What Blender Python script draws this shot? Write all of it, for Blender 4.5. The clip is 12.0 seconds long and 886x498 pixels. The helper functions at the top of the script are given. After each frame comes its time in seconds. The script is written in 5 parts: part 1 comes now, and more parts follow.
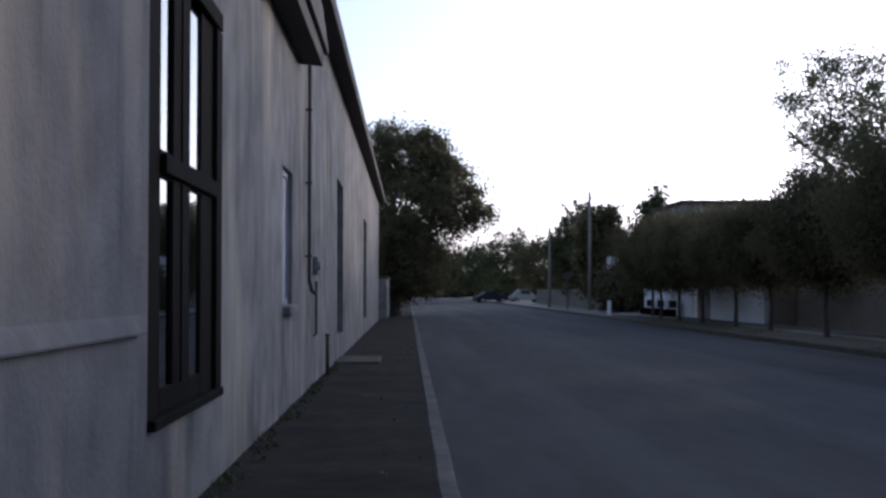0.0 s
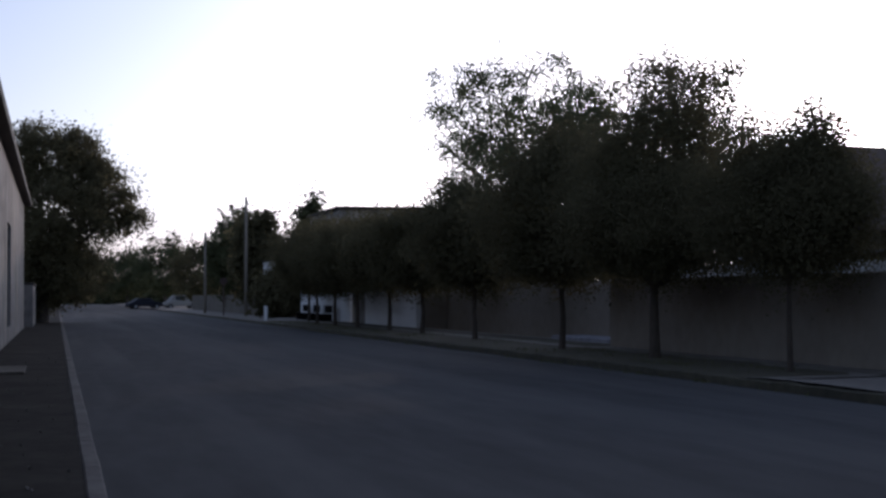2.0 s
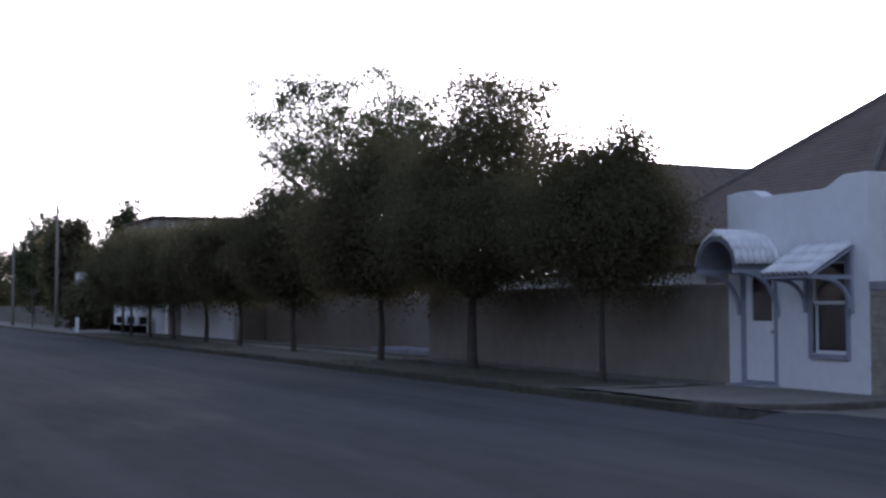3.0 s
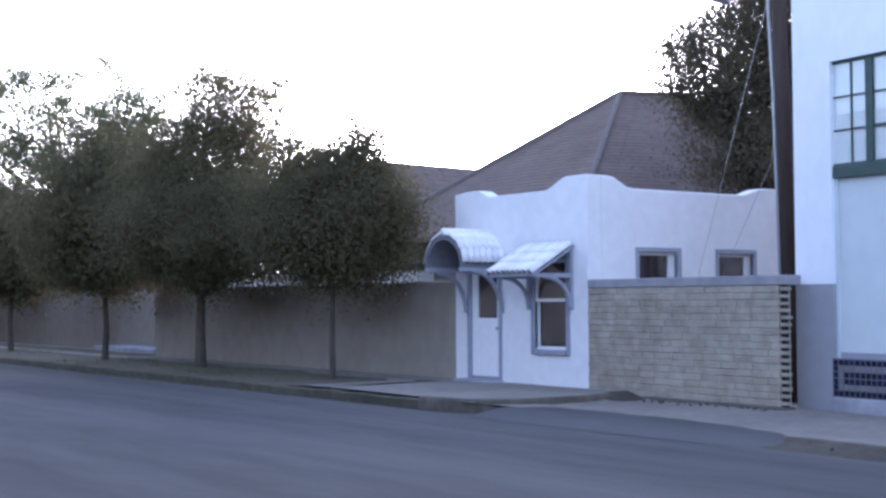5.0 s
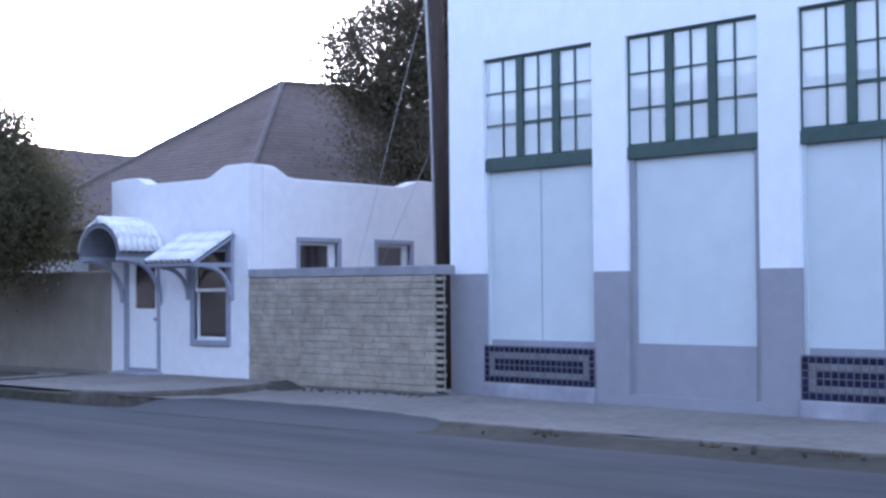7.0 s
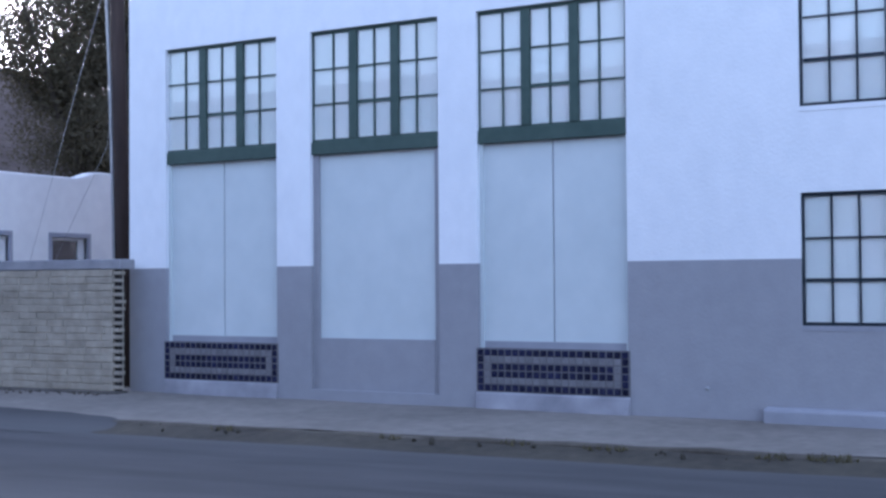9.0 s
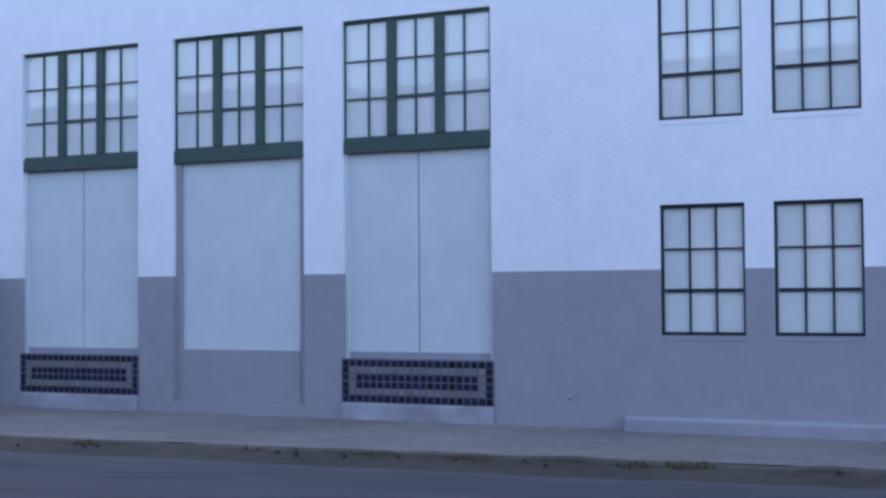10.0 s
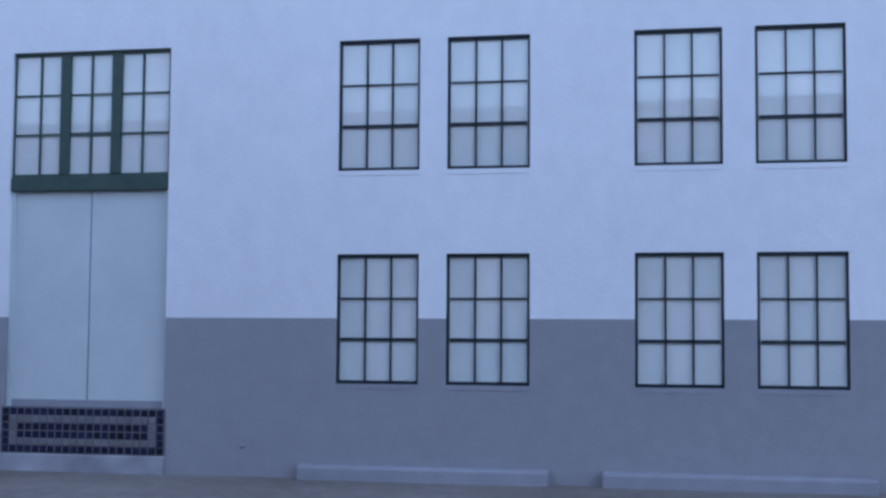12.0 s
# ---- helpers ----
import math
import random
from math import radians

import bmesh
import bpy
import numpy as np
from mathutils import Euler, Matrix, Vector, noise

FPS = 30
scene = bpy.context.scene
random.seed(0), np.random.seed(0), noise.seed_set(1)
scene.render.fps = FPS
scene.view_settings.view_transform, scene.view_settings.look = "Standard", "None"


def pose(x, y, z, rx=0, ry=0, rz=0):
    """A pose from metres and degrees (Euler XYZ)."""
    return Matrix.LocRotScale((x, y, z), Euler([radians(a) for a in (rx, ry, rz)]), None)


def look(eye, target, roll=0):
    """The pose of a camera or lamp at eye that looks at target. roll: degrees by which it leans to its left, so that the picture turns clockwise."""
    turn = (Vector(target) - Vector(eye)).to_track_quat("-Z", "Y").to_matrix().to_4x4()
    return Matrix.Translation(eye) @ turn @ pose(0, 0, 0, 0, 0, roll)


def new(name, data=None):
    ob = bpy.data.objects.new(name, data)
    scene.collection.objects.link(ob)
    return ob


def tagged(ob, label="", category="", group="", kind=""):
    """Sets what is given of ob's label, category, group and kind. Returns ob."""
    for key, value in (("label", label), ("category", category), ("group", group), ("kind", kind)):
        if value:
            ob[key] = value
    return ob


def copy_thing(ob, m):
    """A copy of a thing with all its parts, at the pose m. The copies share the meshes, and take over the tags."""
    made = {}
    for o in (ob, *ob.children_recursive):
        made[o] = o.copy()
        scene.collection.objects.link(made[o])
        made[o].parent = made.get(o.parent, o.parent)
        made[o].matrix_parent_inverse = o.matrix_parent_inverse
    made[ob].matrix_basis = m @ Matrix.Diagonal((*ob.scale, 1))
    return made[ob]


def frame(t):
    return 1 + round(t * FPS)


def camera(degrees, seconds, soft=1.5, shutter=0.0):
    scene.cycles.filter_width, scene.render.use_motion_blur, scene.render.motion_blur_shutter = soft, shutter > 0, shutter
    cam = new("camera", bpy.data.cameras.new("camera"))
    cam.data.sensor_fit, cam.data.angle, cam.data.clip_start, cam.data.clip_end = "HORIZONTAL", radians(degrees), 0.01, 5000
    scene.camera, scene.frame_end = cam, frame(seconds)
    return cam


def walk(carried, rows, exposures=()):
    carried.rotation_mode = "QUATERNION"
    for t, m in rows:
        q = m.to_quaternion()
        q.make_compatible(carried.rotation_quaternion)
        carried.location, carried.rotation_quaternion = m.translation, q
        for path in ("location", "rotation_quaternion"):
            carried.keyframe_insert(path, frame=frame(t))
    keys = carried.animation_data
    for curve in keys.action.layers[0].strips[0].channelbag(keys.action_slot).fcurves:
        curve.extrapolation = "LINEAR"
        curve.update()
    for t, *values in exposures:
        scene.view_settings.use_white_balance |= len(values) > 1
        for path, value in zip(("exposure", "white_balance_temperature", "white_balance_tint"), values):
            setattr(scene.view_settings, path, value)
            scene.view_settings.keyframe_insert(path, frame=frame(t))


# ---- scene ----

# ---- camera: one spot on the pavement, a slow pan to the right ----
cam = camera(36.75, 12.0, soft=2.7)
EYE = 1.6
PAN = [  # seconds, yaw, pitch, roll
    (0.0, -1.49, 1.79, 0.01), (0.5, -5.34, 1.68, 0.13), (1.0, -8.29, 1.35, 0.29), (1.5, -12.11, 1.65, 0.09),
    (2.0, -16.16, 1.97, 0.37), (2.5, -20.47, 2.29, 0.68), (3.0, -23.91, 2.42, 0.29), (3.2, -25.40, 2.31, 0.31),
    (4.8, -34.56, 2.29, 0.19), (5.0, -35.44, 2.25, 0.31), (5.5, -39.14, 2.01, 0.39), (6.0, -43.65, 1.96, 0.17),
    (6.5, -47.05, 1.78, 0.19), (7.0, -49.93, 1.71, 0.48), (7.5, -54.18, 1.30, 0.41), (9.5, -66.13, 1.62, 0.47),
    (10.0, -69.25, 1.79, 0.44), (10.5, -72.75, 2.01, 0.48), (11.0, -75.93, 2.61, 0.28), (11.5, -80.15, 3.39, -0.30),
    (12.0, -83.09, 3.83, -0.37),
]
EXPOSURES = [  # seconds, stops, white balance, tint
    (0.0, 0.85, 5050, 20), (0.5, 0.44, 5060, 21), (1.0, 0.30, 5100, 20), (1.5, 0.32, 5150, 21), (2.0, 0.40, 5180, 22), (2.5, 0.76, 5230, 23),
    (3.0, 1.34, 5230, 24), (3.2, 1.58, 5210, 24), (4.8, 2.84, 5030, 25), (5.5, 2.89, 4970, 25.5), (6.5, 2.91, 4950, 25.5), (7.5, 2.92, 4950, 25),
    (9.5, 2.51, 4970, 23.5), (10.5, 2.30, 4960, 23), (12.0, 2.14, 4950, 23),
]
walk(cam, [(t, pose(0, 0, EYE, 90 + pitch, roll, yaw)) for t, yaw, pitch, roll in PAN], EXPOSURES)

# ---- world and sun: low evening sun behind the roofs across the street ----
SUN_AZ, SUN_EL = 38.0, 7.0
world = bpy.data.worlds.new("evening")
scene.world = world
world.use_nodes = True
sky = world.node_tree.nodes.new("ShaderNodeTexSky")
sky.sky_type, sky.sun_disc = "NISHITA", False
sky.sun_elevation, sky.sun_rotation = radians(SUN_EL), radians(SUN_AZ)
sky.air_density, sky.dust_density, sky.ozone_density = 1.0, 2.6, 1.5
background = world.node_tree.nodes["Background"]
background.inputs["Strength"].default_value = 0.15
haze = world.node_tree.nodes.new("ShaderNodeHueSaturation")
haze.inputs["Saturation"].default_value = 0.5
world.node_tree.links.new(sky.outputs[0], haze.inputs["Color"])
world.node_tree.links.new(haze.outputs[0], background.inputs["Color"])
sun = new("sun", bpy.data.lights.new("sun", "SUN"))
sun.data.energy, sun.data.angle, sun.data.color = 0.45, radians(0.6), (1.0, 0.72, 0.45)
sun.matrix_world = look((60 * math.sin(radians(SUN_AZ)), 60 * math.cos(radians(SUN_AZ)), 60 * math.tan(radians(SUN_EL))), (0, 0, 0))


# ---- materials ----
def material(name, low, high, rough=0.85, grain=6.0, blotch=0.5, bump=0.15, bump_scale=40.0, streak=0.0, metal=0.0, island=0.0, piece=0.0, spec=0.3, lengthwise=1.0):
    """Two scales of colour variation between low and high, with fine relief; streak stretches the blotches downwards."""
    m = bpy.data.materials.new(name)
    m.use_nodes = True
    nt = m.node_tree
    nodes, links = nt.nodes, nt.links
    shader = nodes["Principled BSDF"]
    shader.inputs["Metallic"].default_value = metal
    shader.inputs["Specular IOR Level"].default_value = spec
    where = nodes.new("ShaderNodeNewGeometry")
    scale = nodes.new("ShaderNodeMapping")
    scale.inputs["Scale"].default_value = (1, lengthwise, 1 - streak)
    links.new(where.outputs["Position"], scale.inputs["Vector"])
    fine, broad = nodes.new("ShaderNodeTexNoise"), nodes.new("ShaderNodeTexNoise")
    fine.inputs["Scale"].default_value, fine.inputs["Detail"].default_value = grain, 6.0
    broad.inputs["Scale"].default_value, broad.inputs["Detail"].default_value = blotch, 4.0
    for n in (fine, broad):
        links.new(scale.outputs[0], n.inputs["Vector"])
    mean = nodes.new("ShaderNodeMix")
    mean.data_type = "FLOAT"
    mean.inputs[0].default_value = 0.5
    links.new(fine.outputs["Fac"], mean.inputs[2]), links.new(broad.outputs["Fac"], mean.inputs[3])
    spread = nodes.new("ShaderNodeMapRange")
    spread.inputs[1].default_value, spread.inputs[2].default_value = 0.32, 0.68
    links.new(mean.outputs[0], spread.inputs[0])
    mix = nodes.new("ShaderNodeMix")
    mix.data_type = "RGBA"
    mix.inputs[6].default_value, mix.inputs[7].default_value = (*low, 1), (*high, 1)
    links.new(spread.outputs[0], mix.inputs[0])
    colour = mix.outputs[2]
    if island or piece:
        source = where.outputs["Random Per Island"] if island else nodes.new("ShaderNodeObjectInfo").outputs["Random"]
        shift = nodes.new("ShaderNodeMapRange")
        amount = island or piece
        shift.inputs[3].default_value, shift.inputs[4].default_value = 1 - amount, 1 + amount
        links.new(source, shift.inputs[0])
        tone = nodes.new("ShaderNodeHueSaturation")
        links.new(shift.outputs[0], tone.inputs["Value"]), links.new(colour, tone.inputs["Color"])
        colour = tone.outputs[0]
    links.new(colour, shader.inputs["Base Color"])
    gloss = nodes.new("ShaderNodeMapRange")
    gloss.inputs[3].default_value, gloss.inputs[4].default_value = max(rough - 0.1, 0.02), min(rough + 0.1, 1.0)
    links.new(fine.outputs["Fac"], gloss.inputs[0]), links.new(gloss.outputs[0], shader.inputs["Roughness"])
    if bump:
        relief_noise, relief = nodes.new("ShaderNodeTexNoise"), nodes.new("ShaderNodeBump")
        relief_noise.inputs["Scale"].default_value, relief_noise.inputs["Detail"].default_value = bump_scale, 5.0
        links.new(where.outputs["Position"], relief_noise.inputs["Vector"])
        relief.inputs["Strength"].default_value, relief.inputs["Distance"].default_value = bump, 0.02
        links.new(relief_noise.outputs["Fac"], relief.inputs["Height"]), links.new(relief.outputs[0], shader.inputs["Normal"])
    return m


def leaf_material(name, low, high, thin=0.3):
    m = material(name, low, high, rough=0.85, grain=1.2, blotch=0.35, bump=0, island=0.06, spec=0.05)
    nodes, links = m.node_tree.nodes, m.node_tree.links
    shader = nodes["Principled BSDF"]
    through_leaf, blend = nodes.new("ShaderNodeBsdfTranslucent"), nodes.new("ShaderNodeMixShader")
    colour = shader.inputs["Base Color"].links[0].from_socket
    links.new(colour, through_leaf.inputs["Color"])
    blend.inputs[0].default_value = thin
    links.new(shader.outputs[0], blend.inputs[1]), links.new(through_leaf.outputs[0], blend.inputs[2])
    links.new(blend.outputs[0], nodes["Material Output"].inputs["Surface"])
    return m


def runs(m, colour, amount):
    """Buff streaks that run down a wall, with a finer dark set between them."""
    nodes, links = m.node_tree.nodes, m.node_tree.links
    shader = nodes["Principled BSDF"]
    base = shader.inputs["Base Color"].links[0].from_socket
    where = nodes.new("ShaderNodeNewGeometry")
    for tone, across, down, low, high, most in ((colour, 1.1, 0.35, 0.54, 0.74, amount), ((0.075, 0.073, 0.073), 2.6, 0.40, 0.52, 0.76, amount * 0.75)):
        scale, streaks = nodes.new("ShaderNodeMapping"), nodes.new("ShaderNodeTexNoise")
        scale.inputs["Scale"].default_value = (across, across, down)
        streaks.inputs["Scale"].default_value, streaks.inputs["Detail"].default_value = 1.0, 3.5
        links.new(where.outputs["Position"], scale.inputs["Vector"]), links.new(scale.outputs[0], streaks.inputs["Vector"])
        share, mix = nodes.new("ShaderNodeMapRange"), nodes.new("ShaderNodeMix")
        share.inputs[1].default_value, share.inputs[2].default_value, share.inputs[4].default_value = low, high, most
        mix.data_type = "RGBA"
        mix.inputs[7].default_value = (*tone, 1)
        links.new(streaks.outputs["Fac"], share.inputs[0]), links.new(share.outputs[0], mix.inputs[0]), links.new(base, mix.inputs[6])
        base = mix.outputs[2]
    links.new(base, shader.inputs["Base Color"])
    return m


def greyed(m, y_end, tone):
    """Multiplies one stretch of the wall by a darker, greyer tone, ending raggedly about y_end."""
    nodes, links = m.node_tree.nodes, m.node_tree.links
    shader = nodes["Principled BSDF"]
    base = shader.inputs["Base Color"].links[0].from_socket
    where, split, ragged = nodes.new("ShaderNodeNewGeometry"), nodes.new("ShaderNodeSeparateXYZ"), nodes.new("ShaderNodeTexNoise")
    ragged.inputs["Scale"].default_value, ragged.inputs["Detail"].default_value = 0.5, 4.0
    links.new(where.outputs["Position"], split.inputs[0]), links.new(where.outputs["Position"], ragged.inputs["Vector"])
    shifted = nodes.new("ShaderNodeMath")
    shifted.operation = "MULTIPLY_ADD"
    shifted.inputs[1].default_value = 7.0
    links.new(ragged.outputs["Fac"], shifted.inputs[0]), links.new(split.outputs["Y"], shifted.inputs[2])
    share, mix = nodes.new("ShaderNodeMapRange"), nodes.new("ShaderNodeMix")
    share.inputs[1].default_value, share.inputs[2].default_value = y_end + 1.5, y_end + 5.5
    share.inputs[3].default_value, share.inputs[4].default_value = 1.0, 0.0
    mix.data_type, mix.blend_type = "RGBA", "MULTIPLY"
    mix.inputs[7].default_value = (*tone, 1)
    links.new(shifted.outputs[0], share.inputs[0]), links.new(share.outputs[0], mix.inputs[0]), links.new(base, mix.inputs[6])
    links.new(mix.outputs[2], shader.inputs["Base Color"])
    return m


def tracks(m, colour, amount):
    """Paler bands worn by wheels along the street, with ragged edges."""
    nodes, links = m.node_tree.nodes, m.node_tree.links
    shader = nodes["Principled BSDF"]
    base = shader.inputs["Base Color"].links[0].from_socket
    where, scale, bands = nodes.new("ShaderNodeNewGeometry"), nodes.new("ShaderNodeMapping"), nodes.new("ShaderNodeTexNoise")
    scale.inputs["Scale"].default_value = (0.75, 0.02, 0.0)
    bands.inputs["Scale"].default_value, bands.inputs["Detail"].default_value, bands.inputs["Distortion"].default_value = 1.0, 4.0, 0.3
    links.new(where.outputs["Position"], scale.inputs["Vector"]), links.new(scale.outputs[0], bands.inputs["Vector"])
    share, mix = nodes.new("ShaderNodeMapRange"), nodes.new("ShaderNodeMix")
    share.inputs[1].default_value, share.inputs[2].default_value, share.inputs[4].default_value = 0.46, 0.70, amount
    mix.data_type = "RGBA"
    mix.inputs[7].default_value = (*colour, 1)
    links.new(bands.outputs["Fac"], share.inputs[0]), links.new(share.outputs[0], mix.inputs[0]), links.new(base, mix.inputs[6])
    links.new(mix.outputs[2], shader.inputs["Base Color"])
    return m


def glass_material(name, tint=(1.0, 1.0, 1.0), rough=0.02):
    m = bpy.data.materials.new(name)
    m.use_nodes = True
    shader = m.node_tree.nodes["Principled BSDF"]
    shader.inputs["Base Color"].default_value = (*tint, 1)
    shader.inputs["Transmission Weight"].default_value = 1.0
    shader.inputs["Roughness"].default_value, shader.inputs["IOR"].default_value = rough, 1.52
    info, ramp = m.node_tree.nodes.new("ShaderNodeObjectInfo"), m.node_tree.nodes.new("ShaderNodeMix")
    ramp.data_type = "RGBA"
    ramp.inputs[6].default_value = (tint[0] * 0.94, tint[1] * 0.97, tint[2] * 0.97, 1)
    ramp.inputs[7].default_value = (*tint, 1)
    m.node_tree.links.new(info.outputs["Random"], ramp.inputs[0])
    m.node_tree.links.new(ramp.outputs[2], shader.inputs["Base Color"])
    return m


ASPHALT = tracks(material("asphalt", (0.054, 0.054, 0.0550), (0.098, 0.0975, 0.0975), 0.95, 3.0, 0.35, 0.35, 60, lengthwise=0.22, spec=0.08), (0.125, 0.124, 0.122), 0.6)
CONCRETE = material("worn_concrete", (0.145, 0.131, 0.113), (0.258, 0.235, 0.205), 0.9, 7.0, 0.5, 0.25, 50)
PALE_CONCRETE = material("pale_concrete", (0.055, 0.050, 0.044), (0.165, 0.153, 0.138), 0.9, 5.0, 0.7, 0.25, 45)
DIRT = material("dirt_ground", (0.10, 0.085, 0.065), (0.20, 0.17, 0.13), 0.95, 5.0, 0.3, 0.6, 25)
GUTTER_DIRT = material("damp_gutter_dirt", (0.035, 0.031, 0.024), (0.085, 0.075, 0.055), 0.95, 7.0, 0.8, 0.6, 30)
KERB_DIRTY = material("dirty_kerb_concrete", (0.055, 0.048, 0.037), (0.13, 0.115, 0.09), 0.95, 7.0, 0.8, 0.5, 30)
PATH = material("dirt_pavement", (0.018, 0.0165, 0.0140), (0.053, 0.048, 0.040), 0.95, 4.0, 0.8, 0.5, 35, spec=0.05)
GRASS = material("dry_grass", (0.06, 0.075, 0.03), (0.16, 0.15, 0.07), 0.9, 5.0, 0.5, 0, island=0.3)
STUCCO_OLD = runs(material("weathered_stucco", (0.145, 0.138, 0.131), (0.365, 0.347, 0.325), 0.92, 3.4, 0.9, 0.5, 22, streak=0.35, lengthwise=0.6, spec=0.1), (0.50, 0.43, 0.335), 0.8)
STUCCO_GREYED = greyed(runs(material("greyed_stucco", (0.145, 0.138, 0.131), (0.365, 0.347, 0.325), 0.92, 3.4, 0.9, 0.5, 22, streak=0.35, lengthwise=0.6, spec=0.1), (0.50, 0.43, 0.335), 0.8), 9.5, (0.66, 0.69, 0.745))
STUCCO_WHITE = material("white_stucco", (0.68, 0.68, 0.68), (0.78, 0.78, 0.77), 0.9, 5.0, 0.8, 0.25, 35)
FACADE_WHITE = material("white_painted_wall", (0.715, 0.740, 0.760), (0.805, 0.825, 0.84), 0.85, 5.0, 0.35, 0.18, 30, streak=0.3)
FACADE_GREY = material("grey_painted_dado", (0.265, 0.268, 0.288), (0.318, 0.321, 0.341), 0.85, 5.0, 0.4, 0.18, 30)
LEDGE = material("pale_ledge_paint", (0.20, 0.20, 0.222), (0.40, 0.40, 0.43), 0.85, 3.0, 1.8, 0.2, 30)
PLINTH = material("plinth_paint", (0.255, 0.262, 0.292), (0.325, 0.332, 0.362), 0.85, 5.0, 0.9, 0.25, 30)
PANEL = material("pale_painted_panel", (0.51, 0.565, 0.57), (0.59, 0.64, 0.64), 0.6, 3.0, 0.3, 0.06, 20)
GREEN_TRIM = material("dark_green_paint", (0.035, 0.065, 0.055), (0.06, 0.095, 0.08), 0.5, 8.0, 1.0, 0.08, 30)
DARK_TRIM = material("black_green_paint", (0.010, 0.018, 0.026), (0.020, 0.030, 0.040), 0.5, 8.0, 1.0, 0.08, 30)
GREY_TRIM = material("blue_grey_paint", (0.25, 0.26, 0.31), (0.33, 0.34, 0.39), 0.6, 8.0, 1.0, 0.08, 30)
WHITE_TRIM = material("white_paint", (0.74, 0.74, 0.73), (0.82, 0.82, 0.81), 0.55, 8.0, 1.0, 0.08, 30)
SHADE_CLOTH = material("white_window_shade", (0.86, 0.90, 0.88), (0.90, 0.93, 0.915), 0.9, 3.0, 0.7, 0.05, 30)
VERGE = material("verge_earth", (0.050, 0.047, 0.032), (0.105, 0.097, 0.064), 0.95, 5.0, 0.6, 0.6, 25)
CAP = material("grey_cap_paint", (0.20, 0.20, 0.215), (0.32, 0.315, 0.325), 0.85, 5.0, 1.2, 0.2, 30)
BLOCK = material("tan_slump_block", (0.225, 0.20, 0.155), (0.41, 0.37, 0.295), 0.95, 6.0, 1.1, 0.6, 28, piece=0.06)
MORTAR = material("mortar", (0.27, 0.245, 0.19), (0.36, 0.33, 0.26), 0.95, 9.0, 1.0, 0.3, 50)
ADOBE = material("adobe_plaster", (0.235, 0.205, 0.165), (0.33, 0.292, 0.238), 0.95, 3.0, 0.5, 0.4, 25)
TILE_BLUE = material("cobalt_glazed_tile", (0.008, 0.009, 0.026), (0.02, 0.022, 0.06), 0.25, 30.0, 5.0, 0, piece=0.35)
TILE_PALE = material("grey_glazed_tile", (0.13, 0.13, 0.145), (0.22, 0.215, 0.225), 0.3, 30.0, 5.0, 0, piece=0.12)
GROUT = material("grout", (0.115, 0.113, 0.12), (0.18, 0.177, 0.182), 0.9, 20.0, 3.0, 0.1, 60)
ROOF_TILE = material("whitewashed_clay_tile", (0.66, 0.65, 0.64), (0.80, 0.79, 0.78), 0.8, 6.0, 1.2, 0.2, 40, piece=0.08)
SHINGLE = material("brown_roof_shingle", (0.108, 0.081, 0.067), (0.165, 0.128, 0.107), 0.9, 7.0, 0.8, 0.5, 25, island=0.07)
RIDGE = material("pale_ridge_shingle", (0.115, 0.097, 0.088), (0.175, 0.152, 0.138), 0.9, 7.0, 0.8, 0.3, 25)
ROOF_DARK = material("dark_eave_wood", (0.03, 0.027, 0.025), (0.065, 0.055, 0.05), 0.85, 6.0, 0.8, 0.3, 30)
TIMBER_DARK = material("dark_stained_window_wood", (0.006, 0.0055, 0.0055), (0.017, 0.015, 0.014), 0.85, 14.0, 2.0, 0.15, 40, streak=0.8, spec=0.02)
POLE_WOOD = material("weathered_pole_wood", (0.042, 0.031, 0.027), (0.082, 0.062, 0.053), 0.9, 12.0, 2.0, 0.4, 30, streak=0.9)
GREY_WOOD = material("grey_pole_wood", (0.17, 0.15, 0.12), (0.26, 0.23, 0.19), 0.9, 12.0, 2.0, 0.4, 30, streak=0.9)
BARK = material("bark", (0.05, 0.04, 0.032), (0.11, 0.09, 0.07), 0.95, 14.0, 3.0, 0.6, 25, streak=0.7)
LEAF_DARK = leaf_material("dark_leaf", (0.095, 0.085, 0.046), (0.155, 0.140, 0.078), 0.5)
# leaf green lightened to carry the glare over the feathery crown
LEAF_GLARE = leaf_material("glare_lightened_leaf", (0.10, 0.11, 0.055), (0.16, 0.17, 0.09), 0.5)
LEAF_BROWN = leaf_material("dusty_brown_green_leaf", (0.085, 0.074, 0.046), (0.14, 0.122, 0.080), 0.4)
LEAF_OLIVE = leaf_material("olive_leaf", (0.066, 0.073, 0.036), (0.12, 0.125, 0.063))
# adobe darkened by colour in place of shade from trees overhead
FAR_ADOBE = material("tree_shaded_adobe", (0.10, 0.088, 0.072), (0.17, 0.152, 0.126), 0.95, 3.0, 0.5, 0.4, 25)
# brown for added sheets that give house windows the tone of dim rooms
BROWN_SHEET = material("brown_interior_sheet", (0.034, 0.024, 0.023), (0.052, 0.038, 0.036), 0.95, 3.0, 1.5, 0.05, 30)
# trim grey darkened to carry the shade under the vault
SOFFIT_SHADE = material("shade_darkened_soffit", (0.13, 0.13, 0.145), (0.19, 0.19, 0.21), 0.85, 6.0, 1.2, 0.15, 30)
# near-black colour that stands in for shade inside rooms and hollows
SHADE_BLACK = material("painted_shade_black", (0.02, 0.018, 0.018), (0.035, 0.03, 0.03), 0.95, 3.0, 0.5, 0)
METAL_GREY = material("galvanised_metal", (0.28, 0.29, 0.30), (0.40, 0.41, 0.42), 0.5, 10.0, 1.5, 0.05, 40, metal=0.6)
